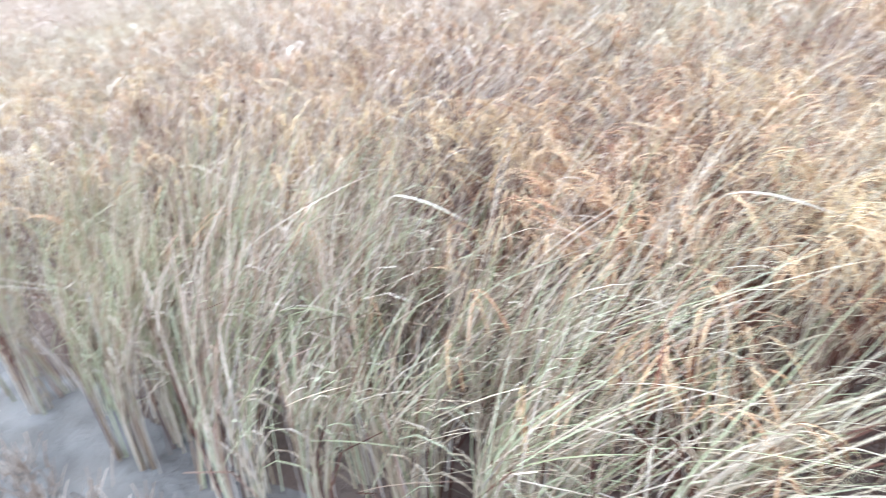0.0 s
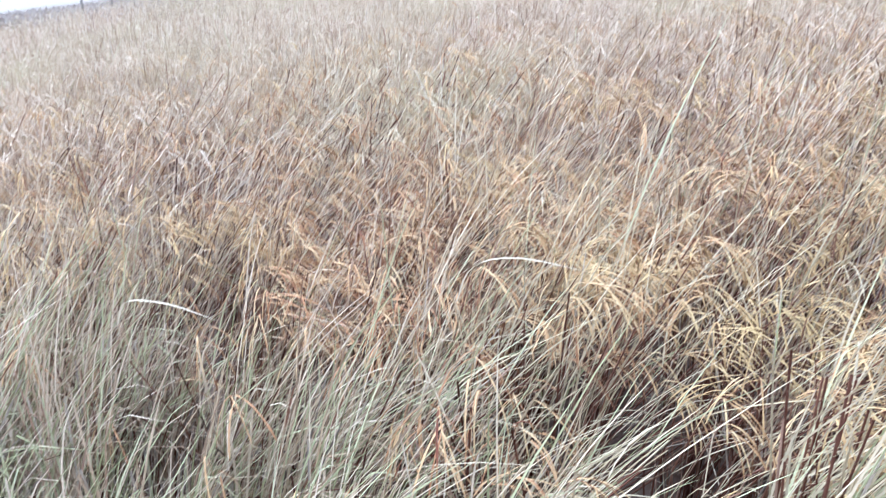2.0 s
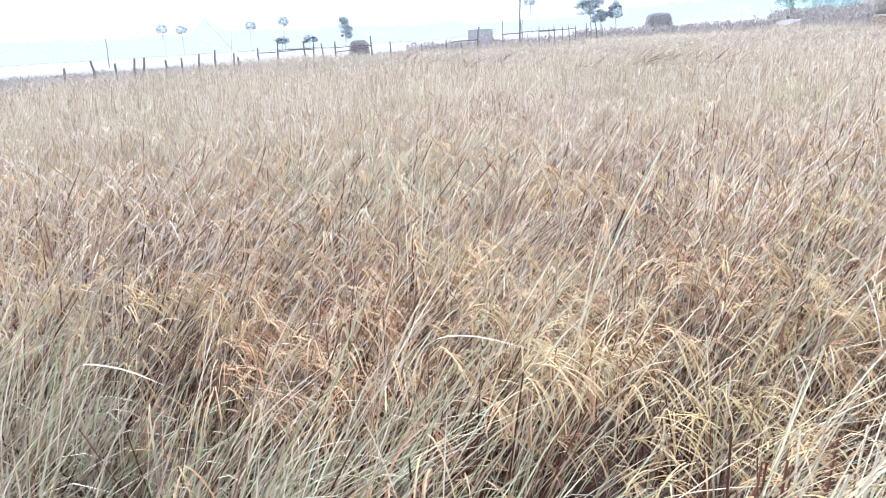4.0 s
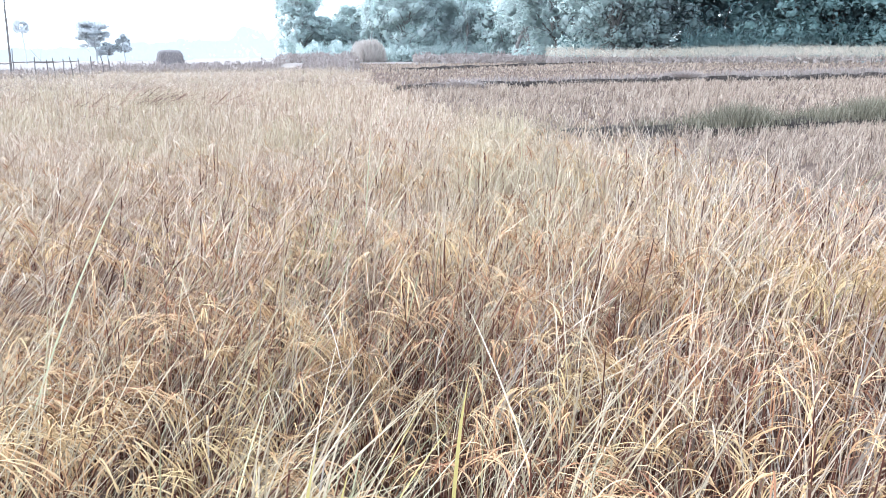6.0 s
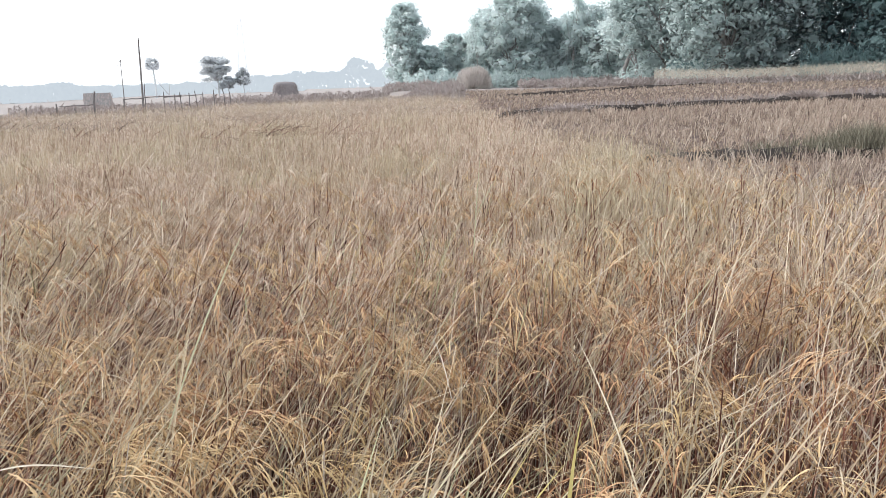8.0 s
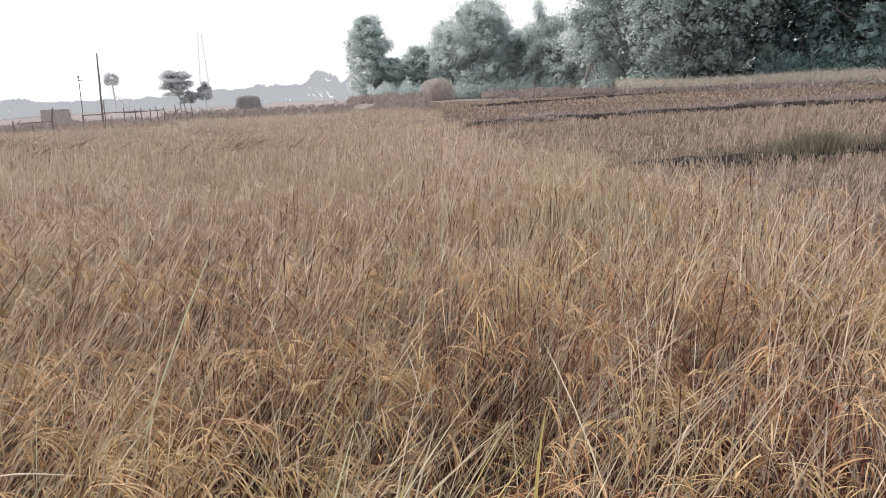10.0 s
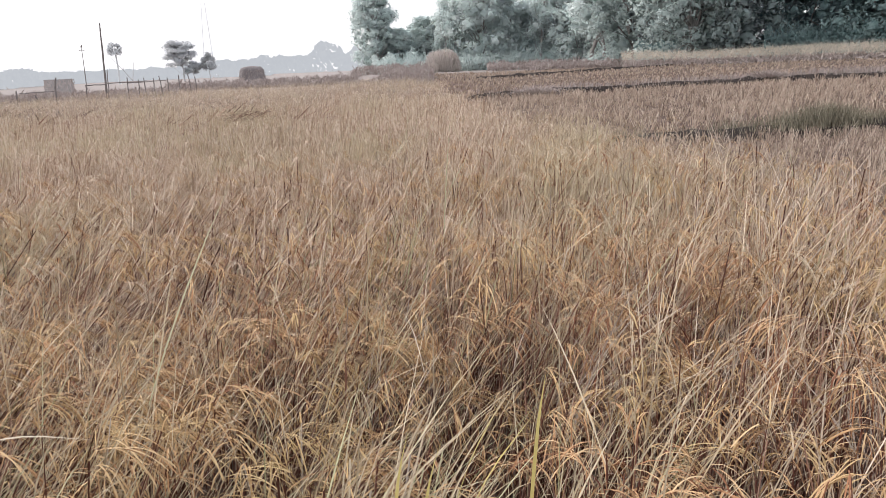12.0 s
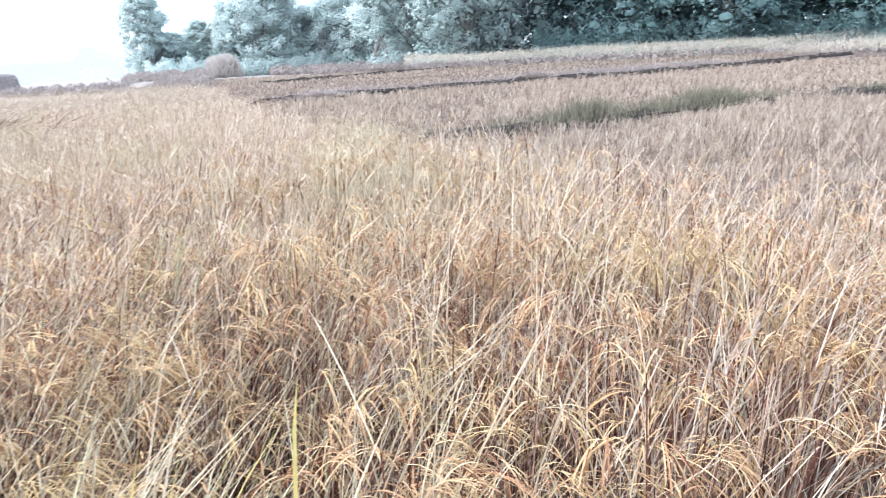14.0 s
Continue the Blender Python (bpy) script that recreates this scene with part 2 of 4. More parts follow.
def wave(x, y, scale, seed=0):
    """Smooth uneven field between about -1 and 1."""
    r = np.random.RandomState(seed + 17)
    out = 0
    for i in range(6):
        a, ph, s = r.uniform(0, 2 * np.pi), r.uniform(0, 2 * np.pi), scale * r.uniform(0.6, 1.8)
        out = out + np.sin((x * np.cos(a) + y * np.sin(a)) * s + ph + 1.3 * np.sin((y * np.cos(a) - x * np.sin(a)) * s * 0.6 + ph * 2))
    return out / 3.2


def part(name, data, parent, label="", m=None):
    ob = new(name, data)
    ob.parent = parent
    if m is not None:
        ob.matrix_basis = m
    if label:
        tagged(ob, label)
    return ob


def smoothstep(a, b, x):
    t = np.clip((x - a) / (b - a), 0, 1)
    return t * t * (3 - 2 * t)


# ---- the lie of the land ----
def crop_edge(y):
    """The crop's border with the harvested paddies, x by y."""
    y = np.minimum(y, 38)
    return 3.1 + 0.03 * y + 0.0036 * y * y


BUND_A, BUND_B = 12.2, 31.3


def bund_a(x):
    return BUND_A + 0.25 * np.sin(x * 0.5) + 0.04 * (x - 8)


def bund_b(x):
    return BUND_B + 1.2 * np.sin((x - 9) * 0.16) - 0.8


def land(x, y):
    x, y = np.asarray(x, float), np.asarray(y, float)
    side = smoothstep(0.3, 2.0, x - crop_edge(y))
    step = 0.12 * smoothstep(0, 0.8, y - bund_a(x)) + 0.22 * smoothstep(0, 0.8, y - bund_b(x))
    rise = 0.5 * smoothstep(33, 56, np.hypot(x * 0.9, y))
    flat = 0.02 * wave(x, y, 0.9, 3) * smoothstep(400, 40, np.hypot(x, y))
    return side * (step + rise) + flat


def axis(dense, fine, far):
    lo, hi = dense
    out = list(np.arange(lo, hi + 1e-6, fine))
    step = fine
    while out[-1] < far:
        step *= 1.35
        out.append(out[-1] + step)
    step, left = fine, []
    x = lo
    while x > -far:
        step *= 1.35
        x -= step
        left.append(x)
    return np.array(left[::-1] + out)


gx, gy = axis((-26, 46), 0.7, 3500), axis((-4, 62), 0.7, 3500)
X, Y = np.meshgrid(gx, gy)
grid = np.arange(X.size).reshape(X.shape)
quads = np.stack([grid[:-1, :-1], grid[:-1, 1:], grid[1:, 1:], grid[1:, :-1]], -1).reshape(-1, 4)
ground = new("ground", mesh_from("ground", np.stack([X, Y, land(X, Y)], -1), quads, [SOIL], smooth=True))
tagged(ground, "flat dry brown paddy soil reaching the hazy horizon", "ground", kind="structure")

mx, my = np.meshgrid(np.arange(-14, 5.0, 0.14), np.arange(-9.0, 1.16, 0.14))
crack = np.abs(wave(mx, my, 5.0, 81)) * 0.012 + 0.006 * wave(mx, my, 14.0, 82)
ragged = np.minimum.reduce([mx + 13.2, 4.0 - mx, my + 8.2]) + 0.7 * wave(mx, my, 0.9, 84) + 0.3 * wave(mx, my, 3.1, 85)
mz = land(mx, my) + 0.012 + crack - 0.05 * smoothstep(0.88, 1.05, my) - 0.07 * smoothstep(0.9, 0.0, ragged)
mgrid = np.arange(mx.size).reshape(mx.shape)
mud = new("dry_mud", mesh_from("dry_mud", np.stack([mx, my, mz], -1), np.stack([mgrid[:-1, :-1], mgrid[:-1, 1:], mgrid[1:, 1:], mgrid[1:, :-1]], -1).reshape(-1, 4), [MUD], smooth=True))
tagged(mud, "pale grey dried mud of the harvested strip beside the crop", "ground", kind="structure")


def bund(name, line, x0, x1, height, width, label):
    """A low earth bank along y = line(x)."""
    xs = np.arange(x0, x1, 0.35)
    ring = np.linspace(-1, 1, 9)
    v = []
    for i, x in enumerate(xs):
        c = line(x)
        for j, r in enumerate(ring):
            bump = 0.05 * wave(x * 1.0, r * 2.0 + c, 3.0, 5) + 0.035 * wave(x * 1.0, r * 2.0, 11.0, 7)
            v.append((x + 0.04 * wave(x, r, 5.0, 6), c + r * width / 2, land(x, c + r * width / 2) + height * float(smoothstep(x0 - 0.3, x0 + 3.0, x)) * (1 - abs(r) ** 1.6) - 0.05 * float(smoothstep(x0 + 1.5, x0, x)) + (bump if abs(r) < 0.95 else -0.06)))
    n = len(ring)
    q = [(i * n + j, (i + 1) * n + j, (i + 1) * n + j + 1, i * n + j + 1) for i in range(len(xs) - 1) for j in range(n - 1)]
    ob = new(name, mesh_from(name, v, q, [EARTH], smooth=True))
    return tagged(ob, label, "bund", kind="structure")


bund("bund_1", bund_a, 4.6, 44, 0.19, 0.8, "low crumbling earth bund with dusty grass between harvested paddies")
bund("bund_2", bund_b, 6.8, 46, 0.23, 0.85, "earth bund at the far side of the stubble field, darkened for its shaded side")
bund("bund_3", lambda x: 42 + 0.25 * x + 0.6 * np.sin(x * 0.3), 12, 36, 0.13, 0.8, "thin earth bund before the pale far paddies")


def unit(a):
    return np.stack([np.cos(a), np.sin(a), 0 * a], -1)


def in_crop(x, y):
    """Where the ripe crop stands."""
    near = 0.78 + 0.06 * wave(x, 0 * x, 2.5, 8) + 0.14 * smoothstep(-1.2, 0.2, x) - 0.5 * smoothstep(0.5, 1.0, x)
    left = -17.5 - 0.18 * (y - 15)
    far = np.where(x < -4, 33 + (x + 18) * 0.55, 46 + 0.2 * x)
    hole = ((x - 0.29) / 0.13) ** 2 + ((y - 1.62) / 0.34) ** 2 < 1
    return ~hole & (y > near) & (x < crop_edge(y) + 0.15 * wave(0 * x, y, 2.0, 9)) & (x > left) & (y < far)


def crop_height(x, y):
    h = 0.80 + 0.07 * wave(x, y, 0.6, 1) + 0.05 * wave(x, y, 2.2, 2)
    line = y - 13.6 + 0.2 * x + 0.35 * wave(x, 0 * x, 1.5, 4)
    span = smoothstep(-2.6, -1.4, x) * smoothstep(1.6, 0.6, x)
    lodged = span * (smoothstep(-4.5, -0.2, line) * (line < 0) * 0.22 - (line >= 0) * smoothstep(2.2, 0.0, line) * 0.12)
    pocket = np.exp(-(((x - 0.26) / 0.15) ** 2 + ((y - 1.38) / 0.34) ** 2))
    return h - lodged - 0.45 * pocket


def tillers(pile, x, y, rng, level, hill=None, tall=None, ripe=1.0):
    """Rice shoots with dry leaves and drooping branched ears; level 0 the finest, 3 the coarsest. hill: the bunch each shoot grows in."""
    n = len(x)
    hill = np.arange(n) if hill is None else hill
    count = hill.max() + 1

    def by_hill(values):
        return values[hill]

    h = crop_height(x, y) * rng.uniform(0.86, 1.08, n) * by_hill(rng.uniform(0.88, 1.1, count)) if tall is None else tall * rng.uniform(0.93, 1.03, n)
    z0 = land(x, y)
    sway = (0.15, 0.08, 0.05, 0.05)[level] + 0.20 * wave(x, y, 0.5, 21) + 0.42 * smoothstep(0.9, -1.2, x) * smoothstep(9, 3, y)
    a = np.clip(sway + by_hill(rng.normal(0, 0.2, count)) + rng.normal(0, 0.14, n), -0.2, 1.1)
    phi = by_hill(rng.normal(0.05, 0.6, count)) + rng.normal(0, 0.22, n) + 0.4 * wave(x, y, 0.4, 22)
    mid = np.stack([np.bincount(hill, v, count) / np.maximum(np.bincount(hill, minlength=count), 1) for v in (x, y)], -1)[hill]
    out = np.stack([x, y], -1) - mid
    out /= np.linalg.norm(out, axis=1)[:, None] + 0.01
    d = unit(phi) * np.clip(a, 0.05, 2)[:, None]
    rim = np.maximum(smoothstep(-0.1, -0.8, x) * smoothstep(1.6 + 0.5 * smoothstep(-0.9, -1.9, x), 1.1, y), 0.8 * smoothstep(0.6, 0.1, x) * smoothstep(1.22, 1.02, y)) if level == 0 else np.zeros(n)
    out[:, 1] = np.where(rim > 0.3, np.abs(out[:, 1]) * 0.3, out[:, 1])
    d[:, :2] += out * rng.uniform(0.05, 0.3, (n, 1)) * (1 - 0.6 * rim[:, None])
    a = np.linalg.norm(d, axis=1)
    phi = np.arctan2(d[:, 1], d[:, 0])
    d /= a[:, None]
    old = by_hill(rng.uniform(0, 1, count) < 0.08)
    foot = np.stack([x, y, z0 - 0.01], -1)
    UP = np.array([0, 0, 1.0])

    def stem_at(s):
        s = np.asarray(s)[..., None]
        return foot[:, None] + d[:, None] * (a * h)[:, None, None] * (0.12 * s + 0.68 * s ** 2.2) + UP * (h[:, None, None] * s * (1 - 0.16 * np.clip(a, 0, 2)[:, None, None] * s))

    k = (4, 3, 2, 2)[level]
    p = stem_at(np.linspace((0.0, 0.15, 0.4, 0.5)[level], 1, k)[None].repeat(n, 0))
    if level == 0:
        thick = np.linspace(0.0026, 0.0015, k)[None].repeat(n, 0) * rng.uniform(0.7, 1.2, (n, 1))
        thick *= 1 + 0.4 * rim[:, None]
        light = rng.uniform(0, 1, n) < 0.12 + 0.8 * rim
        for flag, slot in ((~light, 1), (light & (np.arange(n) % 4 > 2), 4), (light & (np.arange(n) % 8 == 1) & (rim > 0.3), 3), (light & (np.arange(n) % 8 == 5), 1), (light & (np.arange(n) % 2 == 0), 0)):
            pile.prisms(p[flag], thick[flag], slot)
    elif level < 3:
        wide, across = np.full((n, k), (0, 0.005, 0.008)[level]) * rng.uniform(0.7, 1.3, (n, 1)), unit(rng.uniform(0, 6.28, n))
        # share of gap-dark stalks, falling off with distance
        shaft = rng.uniform(0, 1, n) < 0.45 * smoothstep(7.5, 3.0, np.hypot(x, y))
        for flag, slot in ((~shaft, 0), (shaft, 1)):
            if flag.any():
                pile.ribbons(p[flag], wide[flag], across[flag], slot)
    green = rim * 0.36 + 0.03 + 0.16 * smoothstep(0.5, 1.0, wave(x, y, 1.1, 31))

    def leaves(who, s0, psi, e, L, droop, w0):
        """Dry leaves, most of them rolled and straight."""
        kk = (5, 4, 3, 2)[level]
        u = np.linspace(0, 1, kk)[None, :, None]
        q0 = stem_at(s0[:, None])[:, 0]
        lp = q0[:, None] + L[:, None, None] * (unit(psi)[:, None] * np.cos(e)[:, None, None] * (u + 0.25 * u * u) + UP * (np.sin(e)[:, None, None] * u - droop[:, None, None] * u * u))
        w = np.interp(np.linspace(0, 1, kk), [0, 0.35, 0.8, 1], [0.6, 1, 0.6, 0.1])[None] * w0[:, None] * (1, 1.15, 1.7, 4.0)[level]
        pick = rng.uniform(0, 1, n) < green
        sd = unit(rng.uniform(0, 6.28, n))
        for flag, slot in ((~pick & ~old & who, 0), (pick & who, 3), (old & ~pick & who, 4)):
            if flag.any():
                pile.ribbons(lp[flag], w[flag], sd[flag], slot)

    for j in range((3, 2, 2, 2)[level]):
        straight = rng.uniform(0, 1, n) < (0.72, 0.6, 0.4, 0.6)[level]
        who = rng.uniform(0, 1, n) < (0.8, 0.9, 1.0, 1.0)[level]
        leaves(who, rng.uniform(0.5, 0.98, n) * (1 - 0.15 * rim) + 0.15 * rim, phi * (1 - rim) + 0.15 * rim + rng.normal(0, (0.5, 0.9, 1.1, 1.0)[level], n) * (1 - 0.6 * rim), np.clip(rng.normal(1.2, 0.2, n) - 0.42 * np.clip(a, 0, 1), 0.25, 1.5),
               np.where(straight & (level < 2), rng.uniform(0.2, 0.46 if level == 0 else 0.40, n), rng.uniform(0.12, 0.28, n)) * h / 0.8, np.where(straight, rng.uniform(0, 0.14, n), rng.uniform(0.3, 0.9, n)), (0.0025, 0.0027, 0.0021, 0.0017)[level] + 0.0020 * rng.uniform(0, 1, n) ** 2.4)
    if level == 0:
        for j in range(4):
            leaves(rng.uniform(0, 1, n) < rim, rng.uniform(0.3, 0.75, n), 0.1 + rng.normal(0, 0.28, n), np.clip(rng.normal(1.25, 0.11, n), 0.8, 1.5),
                   rng.uniform(0.36, 0.6, n), np.where(rng.uniform(0, 1, n) < 0.2, rng.uniform(0.05, 0.2, n), rng.uniform(0.3, 0.8, n)), 0.0026 + 0.0030 * rng.uniform(0, 1, n) ** 2)
    # drooping ears: beaded branches that leave the arching stalk one after another and hang over
    ears = rng.uniform(0, 1, n) < np.where(old, 0.3, 0.95) * (1 - smoothstep(0.15, 0.6, rim)) * ripe
    m = ears.sum()
    L = rng.uniform(0.11, 0.19, m)
    top = stem_at(np.ones((n, 1)))[ears, 0]
    head = phi[ears] + rng.normal(0, (0.6, 0.7, 0.9, 0.9)[level], m)
    th0 = np.clip(0.25 + 0.6 * a[ears], 0.2, 1.0) + rng.normal(0, 0.1, m)
    th1 = np.clip(rng.normal(2.6, 0.25, m), 1.9, 3.0)
    kk = (7, 5, 3, 2)[level]
    branches = (6, 4, 2, 1)[level]
    golden = rng.uniform(0, 1, m) < smoothstep(8.5, 1.5, np.hypot(x, y))[ears]
    for b in range(branches):
        u0 = np.clip(rng.normal(0.62 * b / branches, 0.05, m), 0, 0.7) if b else np.zeros(m)

        def arc(t0, t1, reach, psi, steps):
            """Points of a stalk that leans from t0 to t1 from the upright, as offsets."""
            u = (np.arange(steps - 1) + 0.5) / (steps - 1)
            th = t0[:, None] + (t1 - t0)[:, None] * u[None] ** 0.62
            way = unit(psi)[:, None] * np.sin(th)[..., None] + UP * np.cos(th)[..., None]
            return np.concatenate([np.zeros((len(t0), 1, 3)), np.cumsum(way * (reach / (steps - 1))[:, None, None], 1)], 1)

        mid_th = th0 + (th1 - th0) * u0 ** 0.62
        root = top + arc(th0, mid_th, L * u0, head, 3)[:, -1]
        twist = head + rng.normal(0, 0.38, m)
        q = root[:, None] + arc(mid_th - 0.15 + rng.normal(0, 0.22, m), np.maximum(th1, mid_th) + rng.normal(0.1, 0.2, m), L * (1 - 0.72 * u0) * rng.uniform(0.75, 1.05, m), twist, kk)
        bead = np.where(np.arange(kk) % 2 == 1, 1.2, 0.72) if level == 0 else np.ones(kk)
        bead[-1] = 0.4
        w = bead[None] * rng.uniform(0.0025, 0.0036, (m, 1)) * (1, 1.25, 2.3, 4.9)[level]
        across = unit(rng.uniform(0, 6.28, m))
        for flag, slot in ((golden, 2), (~golden, 0)):
            if flag.any():
                pile.ribbons(q[flag], w[flag], across[flag], slot)


def scatter(rng, box, density, clump=0, spread=0.05):
    """Random places in a box; with clump, bunches of that many shoots on an uneven planted grid, and the bunch of each."""
    x0, x1, y0, y1 = box
    if not clump:
        n = int((x1 - x0) * (y1 - y0) * density)
        return rng.uniform(x0, x1, n), rng.uniform(y0, y1, n), np.arange(n)
    g = 1 / math.sqrt(density / clump)
    cx, cy = np.meshgrid(np.arange(x0, x1, g), np.arange(y0, y1, g))
    cx, cy = cx.ravel() + rng.normal(0, g * 0.2, cx.size), cy.ravel() + rng.normal(0, g * 0.2, cy.size)
    hill = np.repeat(np.arange(cx.size), clump)
    return cx[hill] + rng.normal(0, spread, hill.size), cy[hill] + rng.normal(0, spread, hill.size), hill


def grow_crop():
    rng = np.random.RandomState(5)
    pile = Pile()
    for level, r0, r1, density, clump, box in (
            (0, 0, 3.1, 500, 20, (-4.2, 3.8, 0.35, 3.9)),
            (1, 3.1, 9, 232, 9, (-9, 4.2, 0.6, 9)),
            (2, 9, 20, 88, 3, (-18, 6.5, 2, 20)),
            (3, 20, 75, 72, 2, (-24, 13, 8, 58))):
        x, y, hill = scatter(rng, box, density, clump, (0.024, 0.03, 0.05, 0.08)[level])
        r = np.hypot(x, y)
        keep = in_crop(x, y) & (r >= r0) & (r < r1) & (np.degrees(np.arctan2(x, y)) > -82)
        tillers(pile, x[keep], y[keep], rng, level, hill[keep], None, (1.0, 0.95, 0.75, 0.65)[level])
    # flattened stalks where the wind has laid the crop, dark in place of its shaded undersides
    for cx, cy, wx, n in ((-0.2, 10.25, 0.55, 170), (0.65, 9.6, 0.3, 40), (-0.9, 9.0, 0.3, 30), (-2.6, 11.6, 0.6, 40), (-5.2, 15.5, 1.2, 60)):
        x = cx + rng.normal(0, wx * 0.6, n)
        y = cy - 0.2 * (x - cx) + rng.normal(0, 0.22, n)
        p0 = np.stack([x, y, land(x, y) + rng.uniform(0.88, 1.0, n)], -1)
        way = unit(rng.normal(0.0, 0.5, n)) * rng.uniform(0.15, 0.36, (n, 1)) + np.array([0, 0, 1.0]) * rng.uniform(0.0, 0.2, (n, 1))
        s = np.linspace(0, 1, 3)[None, :, None]
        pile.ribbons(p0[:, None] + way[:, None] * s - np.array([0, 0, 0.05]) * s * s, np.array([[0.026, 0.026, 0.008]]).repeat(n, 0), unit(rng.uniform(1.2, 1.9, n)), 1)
    ob = new("rice_crop", pile.mesh("rice_crop", [STRAW, STEM, EAR, GREEN, BLEACHED]))
    tagged(ob, "ripe straw-coloured rice crop with drooping golden ears, leaning in the wind", "rice", kind="stuff")


grow_crop()


def grow_stubble():
    """Cut rice hills: bunches of short stalks in rows."""
    rng = np.random.RandomState(6)
    pile = Pile()

    def bunches(cx, cy, per, tall, width, k=2, spread=0.035):
        n = len(cx) * per
        x, y = np.repeat(cx, per) + rng.normal(0, spread, n), np.repeat(cy, per) + rng.normal(0, spread, n)
        z = land(x, y)
        h = rng.uniform(0.6, 1.15, n) * np.repeat(tall, per)
        d = unit(rng.uniform(0, 6.28, n)) * rng.uniform(0.02, 0.7, (n, 1)) * h[:, None]
        d[:, 0] += 0.15 * h
        s = np.linspace(0, 1, k)[None, :, None]
        p = np.stack([x, y, z - 0.01], -1)[:, None] + d[:, None] * s ** 1.4 + np.array([0, 0, 1.0]) * h[:, None, None] * s
        w = np.linspace(1, 0.7, k)[None] * rng.uniform(0.7, 1.3, (n, 1)) * width
        pile.ribbons(p, w, unit(rng.uniform(0, 6.28, n)), 0)

    for box, g, per, tall, width in (((2.6, 17, 1.4, 12.2), 0.22, 19, 0.19, 0.010), ((4, 40, 12.6, 31), 0.36, 12, 0.19, 0.022), ((8, 52, 31.5, 60), 0.46, 7, 0.12, 0.04)):
        cx, cy = np.meshgrid(np.arange(box[0], box[1], g), np.arange(box[2], box[3], g))
        cx, cy = cx.ravel() + rng.normal(0, g * 0.13, cx.size), cy.ravel() + rng.normal(0, g * 0.13, cy.size)
        keep = (cx > crop_edge(cy) + 0.1) & (np.abs(cy - bund_a(cx) - 0.1) > 0.36) & (np.abs(cy - bund_b(cx) + 0.2) > 0.65) & (np.hypot(cx, cy) < 58)
        az = np.degrees(np.arctan2(cx, cy))
        keep &= (az < 66) & (rng.uniform(0, 1, cx.size) < 0.82)
        bunches(cx[keep], cy[keep], per, np.full(keep.sum(), tall) * (1 + 0.25 * wave(cx[keep], cy[keep], 0.8, 41)) * rng.uniform(0.55, 1.5, keep.sum()), width)
    # beside the crop, at the foot of the standing shoots
    cx, cy = np.meshgrid(np.arange(-5, 0.5, 0.2), np.arange(-0.6, 0.75, 0.2))
    cx, cy = cx.ravel() + rng.normal(0, 0.03, cx.size), cy.ravel() + rng.normal(0, 0.03, cx.size)
    wide, deep = np.meshgrid(np.arange(-12, 3.2, 0.22), np.arange(-7.5, -0.7, 0.22))
    wide, deep = wide.ravel() + rng.normal(0, 0.03, wide.size), deep.ravel() + rng.normal(0, 0.03, wide.size)
    bunches(wide, deep, 8, np.full(wide.size, 0.13), 0.008)
    keep = np.hypot(cx, cy) > 0.6
    bunches(cx[keep], cy[keep], 44, np.full(keep.sum(), 0.13), 0.006, 3)
    ob = new("rice_stubble", pile.mesh("rice_stubble", [STUBBLE]))
    tagged(ob, "pale cut rice stubble in rows on harvested paddies", "stubble", kind="stuff")


grow_stubble()


def grow_far_crop():
    """Uncut crop on the raised paddies before the grove."""
    rng = np.random.RandomState(7)
    pile = Pile()
    n = 34000
    az, r = np.radians(rng.uniform(26.6, 68, n)), 0
    r = rng.uniform(0, 1, n) ** 1.7 * 13 + 51 - 0.12 * (np.degrees(az) - 27)
    x, y = r * np.sin(az), r * np.cos(az)
    tall = 1.12 + 0.07 * wave(x, y, 0.3, 51)
    tillers(pile, x, y, rng, 3, None, tall, 0.0)
    ob = new("far_rice_crop", pile.mesh("far_rice_crop", [STRAW_UNCUT, STEM, STRAW_UNCUT, STRAW_UNCUT, STRAW_UNCUT]))
    tagged(ob, "uncut pale rice crop standing on raised paddies before the grove", "rice", kind="stuff")


grow_far_crop()


